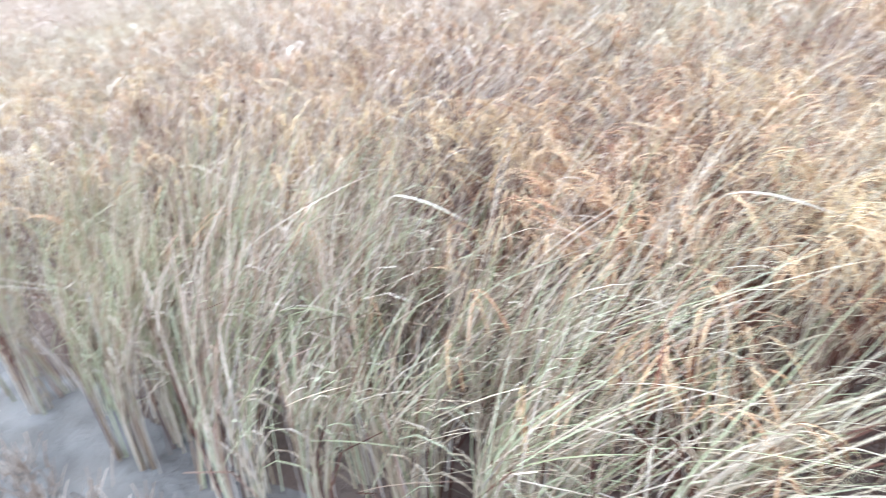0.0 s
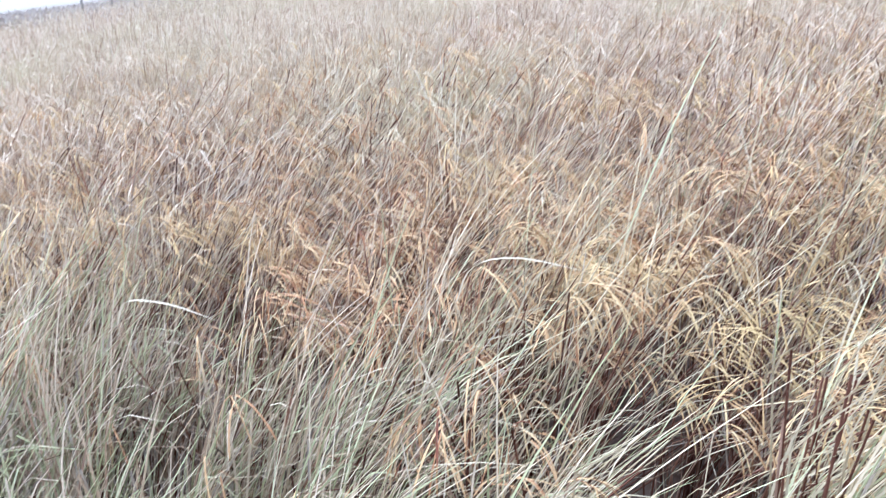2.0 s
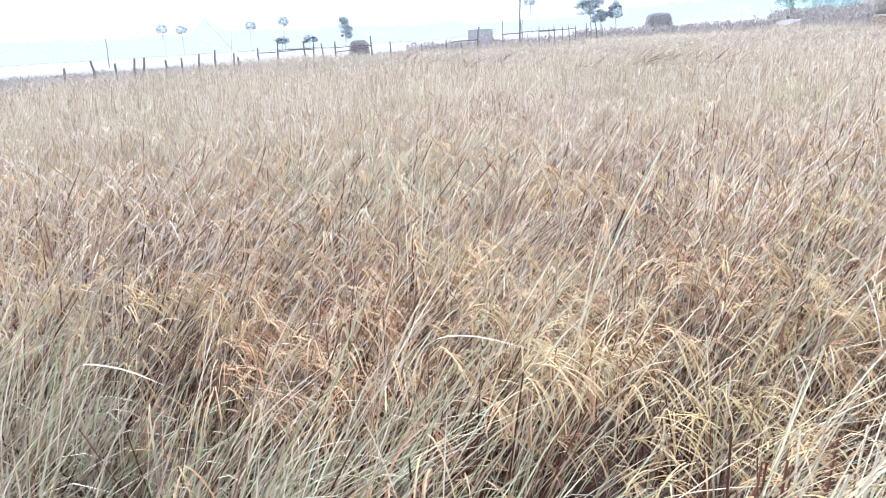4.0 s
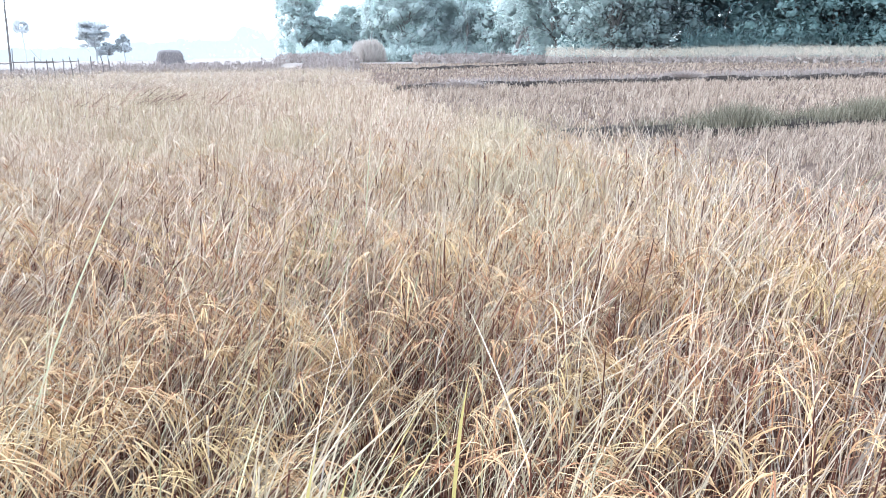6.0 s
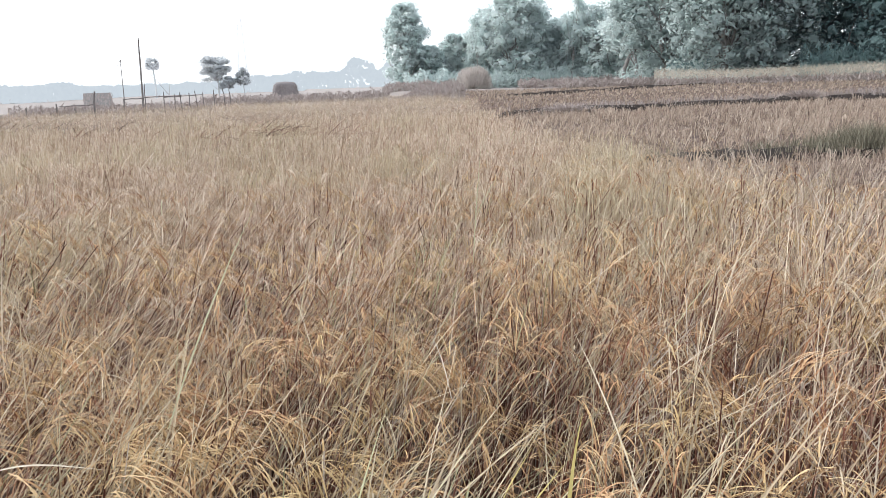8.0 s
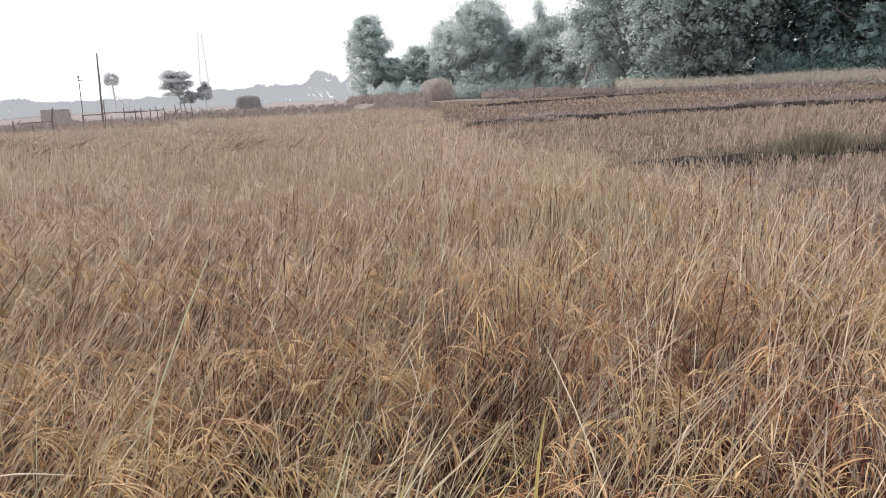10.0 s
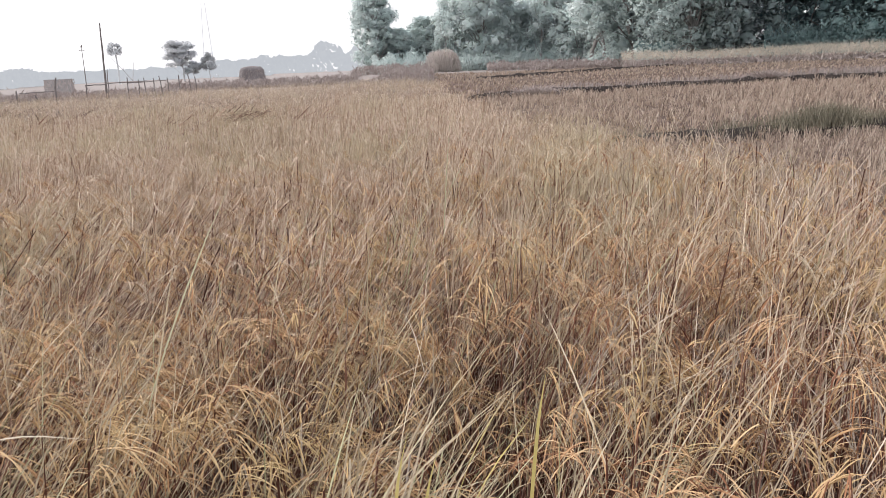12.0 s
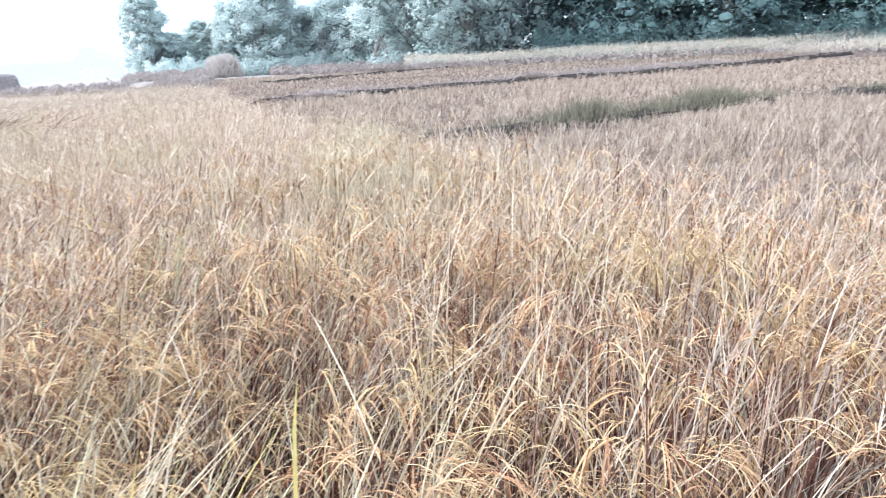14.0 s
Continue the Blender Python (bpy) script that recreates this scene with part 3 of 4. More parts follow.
def grow_turf():
    """Grass and weeds along the bunds."""
    rng = np.random.RandomState(8)

    def blades(x, y, h, width):
        n = len(x)
        k = 3
        s = np.linspace(0, 1, k)[None, :, None]
        d = unit(rng.uniform(0, 6.28, n)) * (rng.uniform(0.1, 0.7, n) * h)[:, None]
        lift = np.where(np.abs(y - bund_a(x)) < 0.4, 0.16, 0.0) + np.where(np.abs(y - bund_b(x)) < 0.5, 0.18, 0.0)
        p = np.stack([x, y, land(x, y) + lift - 0.02], -1)[:, None] + d[:, None] * s ** 1.6 + np.array([0, 0, 1.0]) * h[:, None, None] * s
        w = np.array([1, 0.8, 0.1])[None] * width * rng.uniform(0.6, 1.3, (n, 1))
        return p, w, unit(rng.uniform(0, 6.28, n))

    pile = Pile()
    x = rng.uniform(4.8, 30, 30000)
    thick = np.clip(0.22 + 1.0 * np.exp(-((x - 10.6) / 1.1) ** 2) + 0.7 * np.exp(-((x - 14.2) / 1.9) ** 2) + 0.55 * wave(x, 0 * x, 1.6, 61), 0.08, 1.3)
    keep = rng.uniform(0, 1.3, x.size) < thick
    x, thick = x[keep], thick[keep]
    y = bund_a(x) + rng.normal(0.08, 0.28, x.size)
    pile.ribbons(*blades(x, y, rng.uniform(0.12, 0.34, x.size) * (0.45 + 0.75 * thick), 0.011), 0)
    ob = new("bund_grass", pile.mesh("bund_grass", [TURF]))
    tagged(ob, "dusty green grass growing along the near bund", "grass", kind="stuff")

    pile = Pile()
    x = rng.uniform(8.6, 46, 7000)
    thick = np.clip(0.5 + 0.5 * wave(x, 0 * x, 0.5, 62), 0.05, 1)
    keep = rng.uniform(0, 1, x.size) < thick
    x, thick = x[keep], thick[keep]
    y = bund_b(x) + rng.normal(0.35, 0.3, x.size)
    pile.ribbons(*blades(x, y, rng.uniform(0.12, 0.32, x.size) * (0.5 + 0.7 * thick), 0.03), 0)
    ob = new("dry_weeds", pile.mesh("dry_weeds", [DRY]))
    tagged(ob, "brown dry weeds along the far bund", "weeds", kind="stuff")


grow_turf()


# ---- trees and shrubs ----
def place(az, r, z=None):
    a = radians(az)
    x, y = r * math.sin(a), r * math.cos(a)
    return x, y, float(land(x, y)) if z is None else z


def tubes(pile, lines, m=0, sides=7):
    """lines: (points, radii) of limbs."""
    for pts, radii in lines:
        pile.prisms(np.array(pts, float)[None], np.array(radii, float)[None], m, sides)


def lump_shape():
    bm = bmesh.new()
    bmesh.ops.create_icosphere(bm, subdivisions=1, radius=1)
    v, f = np.array([w.co[:] for w in bm.verts]), np.array([[w.index for w in g.verts] for g in bm.faces])
    bm.free()
    return v, f


LUMP = lump_shape()


def tree(name, label, seed, height, radius, leaves, size, leaf, bark, low=0.12, clumps=34, lean=0.0, shape=0.8, category="tree", group="", dense=0.3, layer=0.9):
    """A tree: tapered trunk with limbs that reach to clumps of leaves, and an uneven crown with gaps."""
    rng = np.random.RandomState(seed)
    root = new(name)
    wood = Pile()
    k = 7
    t = np.linspace(0, 1, k)
    bend = np.cumsum(rng.normal(0, 0.025, (k, 2)), 0) * height
    trunk = np.stack([bend[:, 0] + lean * t * height, bend[:, 1], t * height * 0.88 - 0.1], -1)
    tubes(wood, [(trunk, 0.022 * height * (1 - 0.85 * t))])
    centres = []
    for i in range(clumps):
        u = low + (1 - low) * rng.uniform(0, 1) ** 0.85
        prof = math.sin(math.pi * min(1, (u - low) / (1 - low) * 0.78 + 0.2)) ** shape
        a, rr = rng.uniform(0, 6.28), radius * prof * math.sqrt(rng.uniform(0.05, 1))
        mid = np.array([np.interp(u, t, trunk[:, j]) for j in range(2)])
        centres.append((mid[0] + rr * math.cos(a), mid[1] + rr * math.sin(a), u * height))
    centres = np.array(centres)
    limbs = []
    for c in centres[::2 if dense > 0.4 else 6]:
        u = max(0.15, c[2] / height - 0.22)
        b = np.array([np.interp(u, t, trunk[:, j]) for j in range(3)])
        mid = (b + c) / 2 + rng.normal(0, 0.03 * height, 3)
        limbs.append(([b, mid, c], [0.009 * height, 0.006 * height, 0.002 * height]))
    tubes(wood, limbs, 0, 5)
    part("trunk", wood.mesh("trunk", [bark], True), root)
    which = rng.randint(0, clumps, leaves)
    girth = radius * (rng.uniform(0.13, 0.27, clumps) if dense < 0.4 else rng.uniform(0.2, 0.42, clumps))
    spread = girth[which]
    off = rng.normal(0, 1, (leaves, 3))
    off /= np.linalg.norm(off, axis=1)[:, None]
    off *= ((rng.uniform(0.25, 1.0, leaves) if dense < 0.4 else rng.uniform(0, 1, leaves) ** dense) * spread * 1.45)[:, None]
    off[:, 2] *= layer
    c = centres[which] + off
    c[:, 2] = np.maximum(c[:, 2], 0.1)
    face = off / (np.linalg.norm(off, axis=1)[:, None] + 1e-9) + np.array([0, 0, 0.45]) + rng.normal(0, 0.5, (leaves, 3))
    face /= np.linalg.norm(face, axis=1)[:, None] + 1e-9
    al = np.cross(face, rng.normal(0, 1, (leaves, 3)))
    al /= np.linalg.norm(al, axis=1)[:, None] + 1e-9
    ac = np.cross(face, al)
    sz = size * rng.uniform(0.6, 1.4, (leaves, 1))
    turn = np.sign((np.cross(al, ac) * face).sum(1))[:, None]
    ac = ac * turn
    tri = np.stack([c - al * sz * 0.5 - ac * sz * 0.3, c + al * sz * 0.55, c - al * sz * 0.35 + ac * sz * 0.38], 1)
    verts, faces = tri.reshape(-1, 3), np.arange(leaves * 3).reshape(-1, 3)
    # soft leaf edges: normals follow clumps and crown, tipped up to flatten the shading
    soft = off / (np.linalg.norm(off, axis=1)[:, None] + 1e-9)
    heart = c - np.array([trunk[3, 0], trunk[3, 1], height * 0.45])
    soft = 0.1 * soft + 0.4 * heart / (np.linalg.norm(heart, axis=1)[:, None] + 1e-9) + 0.08 * face + np.array([0, 0, 0.5])
    soft /= np.linalg.norm(soft, axis=1)[:, None] + 1e-9
    normals = np.repeat(soft, 3, 0)
    if dense < 0.4:
        # a solid lump added inside each clump to close gaps and dark voids
        ball, sides = LUMP
        lump = ball[None] * (0.9 + 0.22 * rng.normal(0, 1, (clumps, len(ball), 1)).clip(-1, 1)) * (girth * np.where(centres[:, 2] < 1.8, 0.2, 0.45))[:, None, None] * np.array([1, 1, 0.9]) + centres[:, None]
        lump[:, :, 2] = np.maximum(lump[:, :, 2], -0.05)
        out = 0.06 * ball[None] + np.array([0, 0, 0.5]) + 0.4 * (lump - np.array([trunk[3, 0], trunk[3, 1], height * 0.45])) / height * 2
        out /= np.linalg.norm(out, axis=2)[:, :, None] + 1e-9
        more = (np.arange(clumps) * len(ball))[:, None, None] + sides[None]
        normals = np.concatenate([normals, out.reshape(-1, 3)[more.ravel()]])
        faces = np.concatenate([faces, more.reshape(-1, 3) + len(verts)])
        verts = np.concatenate([verts, lump.reshape(-1, 3)])
    data = mesh_from("crown", verts, faces, [leaf], smooth=True)
    data.normals_split_custom_set(normals.tolist())
    part("crown", data, root)
    return tagged(root, label, category, group)


def put(ob, az, r, turn=0.0, scale=(1, 1, 1), z=None):
    x, y, zz = place(az, r, z)
    return copy_thing(ob, pose(x, y, zz, 0, 0, turn) @ Matrix.Diagonal((*scale, 1)))


def first(ob, az, r, turn=0.0, scale=(1, 1, 1), z=None):
    x, y, zz = place(az, r, z)
    ob.matrix_basis = pose(x, y, zz, 0, 0, turn)
    ob.scale = scale
    return ob


GROVE = "trees of the grove"
TALL = "tall dense dark green tree in the grove behind the fields"
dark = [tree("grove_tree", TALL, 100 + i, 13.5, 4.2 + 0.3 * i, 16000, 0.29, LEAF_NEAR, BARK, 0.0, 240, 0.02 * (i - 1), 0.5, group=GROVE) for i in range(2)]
grey = [tree("grove_tree", "tall tree in the middle of the grove, leaves greyed for haze", 110 + i, 13.0, 4.2, 17000, 0.28, LEAF_BETWEEN, BARK, 0.0, 240, 0.02 * (i - 1), 0.5, group=GROVE) for i in range(2)]
spots = []
rg = random.Random(4)
for row, (r, n) in enumerate(((64, 11), (72, 6))):
    for i in range(n):
        spots.append((27.8 + (i + 0.45 * row) * (3.7 + row * 2.6) + rg.uniform(-0.8, 0.8), r + rg.uniform(-2, 2)))
used = set()
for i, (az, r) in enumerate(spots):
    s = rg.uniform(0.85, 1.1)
    # left of 36 degrees the trees take the leaf colour with more haze painted in
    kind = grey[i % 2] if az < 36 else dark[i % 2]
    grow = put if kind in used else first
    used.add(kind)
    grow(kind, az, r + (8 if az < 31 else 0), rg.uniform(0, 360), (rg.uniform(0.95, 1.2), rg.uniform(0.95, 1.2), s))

# the left wing of the grove, haze painted into its leaves: heading, distance, height, crown radius
edge = tree("grove_tree", "tall narrow tree with ragged haze-tinted crown at the grove's edge", 120, 9.9, 2.6, 15000, 0.25, LEAF_MID, BARK, 0.0, 150, -0.03, 0.4, group=GROVE)
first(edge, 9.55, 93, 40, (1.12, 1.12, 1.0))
broad = tree("grove_tree", "broad green tree in the grove, haze tinted into its leaves", 121, 11.0, 4.4, 16000, 0.29, LEAF_MID, BARK, 0.0, 220, 0.0, 0.45, group=GROVE)
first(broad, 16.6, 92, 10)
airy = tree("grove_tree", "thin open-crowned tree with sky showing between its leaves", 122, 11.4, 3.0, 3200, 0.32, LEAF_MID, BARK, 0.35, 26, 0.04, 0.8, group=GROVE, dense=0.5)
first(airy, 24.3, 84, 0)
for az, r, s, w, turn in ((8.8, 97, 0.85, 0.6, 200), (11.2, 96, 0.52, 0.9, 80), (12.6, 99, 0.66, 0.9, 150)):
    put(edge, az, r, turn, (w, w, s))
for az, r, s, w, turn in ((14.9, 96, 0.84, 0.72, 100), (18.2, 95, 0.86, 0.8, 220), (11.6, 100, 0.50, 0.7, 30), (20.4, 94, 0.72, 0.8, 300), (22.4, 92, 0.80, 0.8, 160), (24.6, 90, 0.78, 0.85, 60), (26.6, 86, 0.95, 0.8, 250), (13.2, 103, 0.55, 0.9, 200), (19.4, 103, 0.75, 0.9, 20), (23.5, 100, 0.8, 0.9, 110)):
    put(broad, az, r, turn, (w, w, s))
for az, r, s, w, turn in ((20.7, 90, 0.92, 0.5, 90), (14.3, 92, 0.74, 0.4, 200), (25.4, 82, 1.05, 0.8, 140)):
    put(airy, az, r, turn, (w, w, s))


def palm(seed, height, crown, label):
    """A fan palm: slim ringed trunk and a round head of stiff split fans."""
    rng = np.random.RandomState(seed)
    root = new("palm_tree")
    wood = Pile()
    t = np.linspace(0, 1, 8)
    line = np.stack([0.035 * height * np.sin(t * 2 + seed), 0 * t, t * (height - crown * 0.9) - 0.1], -1)
    tubes(wood, [(line, np.interp(t, [0, 0.1, 1], [0.34, 0.24, 0.18]))], 0, 8)
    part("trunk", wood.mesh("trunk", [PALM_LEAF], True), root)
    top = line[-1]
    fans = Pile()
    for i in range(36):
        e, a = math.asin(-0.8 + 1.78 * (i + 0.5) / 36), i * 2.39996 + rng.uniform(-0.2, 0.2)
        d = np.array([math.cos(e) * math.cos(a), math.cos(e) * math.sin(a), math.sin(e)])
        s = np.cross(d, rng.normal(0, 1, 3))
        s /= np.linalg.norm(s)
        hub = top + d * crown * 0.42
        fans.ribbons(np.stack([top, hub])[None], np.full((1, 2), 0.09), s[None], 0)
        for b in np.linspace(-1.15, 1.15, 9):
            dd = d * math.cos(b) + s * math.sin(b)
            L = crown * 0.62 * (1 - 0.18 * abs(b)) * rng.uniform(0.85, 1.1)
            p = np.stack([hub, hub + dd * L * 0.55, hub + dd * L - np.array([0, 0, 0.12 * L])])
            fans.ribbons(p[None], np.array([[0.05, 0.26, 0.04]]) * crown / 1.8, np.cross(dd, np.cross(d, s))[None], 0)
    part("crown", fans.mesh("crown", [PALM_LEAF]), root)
    return tagged(root, label, "palm tree", "fan palms far across the fields")


fan = palm(1, 11.2, 2.25, "hazy fan palm with round head standing far across the fields")
first(fan, -8.95, 225, 0)
for az, r, s, turn in ((-34.85, 185, 0.66, 40), (-33.55, 185, 0.62, 120), (-28.9, 185, 0.63, 200), (-26.6, 185, 0.69, 300)):
    put(fan, az, r, turn, (0.72, 0.72, s))

# these far crowns carry the haze in their pale leaf colour
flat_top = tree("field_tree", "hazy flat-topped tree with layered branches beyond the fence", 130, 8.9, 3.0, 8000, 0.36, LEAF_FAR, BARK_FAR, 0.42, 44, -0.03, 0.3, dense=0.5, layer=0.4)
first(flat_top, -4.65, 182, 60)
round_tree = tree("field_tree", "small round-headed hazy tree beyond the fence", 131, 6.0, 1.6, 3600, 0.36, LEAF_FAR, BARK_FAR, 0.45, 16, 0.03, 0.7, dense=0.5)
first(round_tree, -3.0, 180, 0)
tall_tree = tree("field_tree", "narrow tree beyond the wooden fence, its leaves tinted pale for haze", 132, 8.6, 1.8, 5000, 0.40, LEAF_FAR, BARK_FAR, 0.3, 34, 0.02, 0.6, dense=0.5)
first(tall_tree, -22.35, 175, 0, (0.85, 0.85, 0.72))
for az, r, s in ((-26.8, 180, 0.5), (-24.8, 180, 0.48), (-3.95, 181, 0.72)):
    put(round_tree, az, r, az * 20, (1, 1, s))


def far_woods():
    """The last line of woods on the horizon."""
    rng = np.random.RandomState(9)
    pile = Pile()
    heads = [-75, -50, -41, -37, -35.5, -34, -32.8, -31.8, -30.8, -29, -22, -16, -14.7, -13.5, -8, -5, -2.5, -1, 0.5, 3, 4.2, 4.6, 5.4, 6.3, 6.7, 7.4, 9, 30, 70]
    tops = [0.8, 0.9, 0.95, 0.8, 1.0, 0.8, 1.0, 1.9, 1.0, 0.95, 0.8, 0.6, 0.9, 0.5, 0.5, 0.6, 1.0, 0.8, 1.1, 1.05, 1.15, 1.75, 2.05, 1.7, 1.1, 1.5, 1.3, 1.5, 1.5]
    n = 20000
    az = rng.uniform(-75, 12, n)
    r = np.interp(az, [-16, -9], [205, 430]) * rng.uniform(1.0, 1.12, n)
    top = np.interp(az, heads, tops) * (1 + 0.10 * wave(az * 3, 0 * az, 1.2, 71))
    zt = 1.5 + r * np.tan(np.radians(top))
    z = zt * rng.uniform(0.0, 1.0, n) ** 0.8
    c = np.stack([r * np.sin(np.radians(az)), r * np.cos(np.radians(az)), z], -1)
    al = rng.normal(0, 1, (n, 3))
    al /= np.linalg.norm(al, axis=1)[:, None]
    ac = np.cross(al, rng.normal(0, 1, (n, 3)))
    ac /= np.linalg.norm(ac, axis=1)[:, None]
    big = (r / 430)[:, None]
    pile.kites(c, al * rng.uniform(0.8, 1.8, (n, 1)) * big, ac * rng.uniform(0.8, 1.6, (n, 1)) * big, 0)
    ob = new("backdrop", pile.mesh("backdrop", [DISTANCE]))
    tagged(ob, "pale line of woods on the horizon lost in haze", "woods", kind="structure")


far_woods()


def scrub(name, label, seed, spots, material, count, size=0.16):
    """Low brush along a strip: heading from, to, distance, height."""
    rng = np.random.RandomState(seed)
    pile = Pile()
    for a0, a1, r, h in spots:
        n = int(count * abs(a1 - a0))
        az = np.radians(rng.uniform(a0, a1, n))
        rr = r + rng.normal(0, 1.6, n)
        x, y = rr * np.sin(az), rr * np.cos(az)
        hh = h * np.clip(0.85 + 0.3 * wave(np.degrees(az), rr * 0.5, 3.5, seed), 0.2, 1.4)
        z = land(x, y) + hh * rng.uniform(0, 1, n) ** 0.8
        al = rng.normal(0, 1, (n, 3)) * np.array([0.6, 0.6, 1.2])
        al /= np.linalg.norm(al, axis=1)[:, None]
        ac = np.cross(al, rng.normal(0, 1, (n, 3)))
        ac /= np.linalg.norm(ac, axis=1)[:, None]
        pile.kites(np.stack([x, y, z], -1), al * size * rng.uniform(0.7, 1.8, (n, 1)), ac * size * 0.35, 0)
    ob = new(name, pile.mesh(name, [material]))
    tagged(ob, label, "scrub", kind="stuff")


scrub("brown_scrub", "low dry brown scrub along the foot of the grove", 11, [(-6, 6, 82, 0.9), (5.5, 13, 84, 1.0), (6.5, 13, 66, 0.45), (7, 13, 59, 0.45), (7.5, 13, 53, 0.4), (8, 13, 49, 0.35), (17, 27.5, 78, 0.8), (20, 27.5, 66, 0.6), (27, 68, 60, 0.45)], DRY, 260, 0.2)
scrub("grove_undergrowth", "dark leafy undergrowth closing the foot of the grove", 15, [(36, 69, 62, 2.6), (27.5, 36, 68, 2.2)], LEAF_NEAR, 700, 0.14)
# added pale leaves that lighten the wing's dark foot as haze would
scrub("hazy_undergrowth", "pale undergrowth added for the haze at the foot of the grove's left wing", 16, [(8.6, 27, 91, 2.2), (13, 28, 96, 3.0)], LEAF_MID, 420, 0.22)
scrub("fence_scrub", "dry scrub behind the wooden fence, greyed for haze", 12, [(-48, -18, 43, 0.5), (-18, -5, 66, 0.7), (-45, -39, 26, 0.6)], DRY, 300, 0.13)


def dome_bush(az, r, width, height):
    """A round dry bush of fine bare twigs."""
    rng = np.random.RandomState(13)
    root = new("dry_bush")
    pile = Pile()
    n = 7000
    d = rng.normal(0, 1, (n, 3))
    d[:, 2] = np.abs(d[:, 2]) - 0.1
    d /= np.linalg.norm(d, axis=1)[:, None]
    shell = rng.uniform(0.35, 1.0, n) ** 0.6 * (1 + 0.06 * wave(d[:, 0] * 6, d[:, 1] * 6 + d[:, 2] * 4, 1.0, 14))
    blunt = 1 / (np.abs(d[:, 0] * 1.0) ** 3 + np.abs(d[:, 1]) ** 3 + np.abs(d[:, 2]) ** 3) ** (1 / 3)
    tip = d * (shell * blunt)[:, None] * np.array([width / 2, width / 2, height])
    tip[:, 2] = np.maximum(tip[:, 2], 0.05)
    base = tip - (d * np.array([0.3, 0.3, 0.2]) + rng.normal(0, 0.08, (n, 3)) + np.array([0, 0, 0.38]))
    base[:, 2] = np.maximum(base[:, 2], 0)
    pile.ribbons(np.stack([base, (base + tip) / 2 + rng.normal(0, 0.03, (n, 3)), tip], 1), np.array([[0.05, 0.05, 0.02]]).repeat(n, 0), unit(rng.uniform(0, 6.28, n)), 0)
    part("crown", pile.mesh("crown", [DRY_PALE]), root)
    stem = Pile()
    tubes(stem, [([(0, 0, -0.1), (0.2 * math.cos(a), 0.2 * math.sin(a), 0.6), (0.7 * math.cos(a), 0.7 * math.sin(a), 1.4)], (0.06, 0.05, 0.02)) for a in (0, 1.3, 2.6, 3.9, 5.2)])
    part("stem", stem.mesh("stem", [BARK], True), root)
    x, y, z = place(az, r)
    root.matrix_basis = pose(x, y, z)
    return tagged(root, "round pale dry bush of fine twigs standing before the grove", "bush")


# pale twigs, lightened further by haze painted into the colour
DRY_PALE = surface("hazed_pale_twigs", [(0.0, (0.50, 0.45, 0.425)), (0.5, (0.62, 0.57, 0.54)), (1.0, (0.72, 0.67, 0.64))], "island", 2.0, 0.8, 0.2)
dome_bush(13.75, 84, 3.9, 2.5)


def shrub(az, r, width, height, label, material=DRY):
    rng = np.random.RandomState(int(az * 10) % 1000)
    root = new("shrub")
    pile = Pile()
    n = 900
    d = rng.normal(0, 1, (n, 3))
    d[:, 2] = np.abs(d[:, 2])
    d /= np.linalg.norm(d, axis=1)[:, None]
    tip = d * rng.uniform(0.4, 1.0, (n, 1)) * np.array([width / 2, width / 2, height])
    base = tip * np.array([0.4, 0.4, 0.25])
    pile.ribbons(np.stack([base, (base + tip) / 2 + rng.normal(0, 0.03, (n, 3)), tip], 1), np.array([[0.02, 0.03, 0.008]]).repeat(n, 0), unit(rng.uniform(0, 6.28, n)), 0)
    part("crown", pile.mesh("crown", [material]), root)
    x, y, z = place(az, r)
    root.matrix_basis = pose(x, y, z + 0.12)
    return tagged(root, label, "shrub")


shrub(36.4, 39.2, 2.6, 0.55, "low dark dry shrub on the far bund")
shrub(20.5, 31.5, 3.4, 0.42, "dark weedy shrub on the far bund beside the crop")

# ---- fences, huts and masts ----


def stick(p0, p1, r0, r1, rng, k=5, sides=6):
    t = np.linspace(0, 1, k)[:, None]
    p = np.array(p0) * (1 - t) + np.array(p1) * t + np.concatenate([np.zeros((1, 3)), rng.normal(0, 0.018, (k - 1, 3))])
    way = np.array(p1, float) - np.array(p0, float)
    way /= np.linalg.norm(way)
    u = np.cross(way, (1.0, 0.2, 0) if abs(way[2]) > 0.7 else (0, 0, 1.0))
    u /= np.linalg.norm(u)
    w = np.cross(way, u)
    a = np.arange(sides) * 2 * np.pi / sides
    ring = np.cos(a)[:, None] * u + np.sin(a)[:, None] * w
    rad = np.linspace(r0, r1, k) * rng.uniform(0.85, 1.15, k)
    v = p[:, None] + ring[None] * rad[:, None, None]
    q = [(i * sides + j, i * sides + (j + 1) % sides, (i + 1) * sides + (j + 1) % sides, (i + 1) * sides + j) for i in range(k - 1) for j in range(sides)]
    return mesh_from("stick", v, q, [POST], smooth=False)


def fence(label, posts, rails, seed):
    """posts: heading, distance, height; rails: ends as heading, distance, height."""
    rng = np.random.RandomState(seed)
    root = new("fence")
    for az, r, h in posts:
        x, y, z = place(az, r)
        lean = rng.normal(0, 0.05, 2) * h
        part("post", stick((x, y, z - 0.2), (x + lean[0], y + lean[1], z + h), 0.046, 0.034, rng), root)
    for (a0, r0, h0), (a1, r1, h1) in rails:
        x0, y0, z0 = place(a0, r0)
        x1, y1, z1 = place(a1, r1)
        part("rail", stick((x0, y0, z0 + h0), (x1, y1, z1 + h1), 0.0006 * r0, 0.0005 * r1, rng, 9), root)
    return tagged(root, label, "fence")


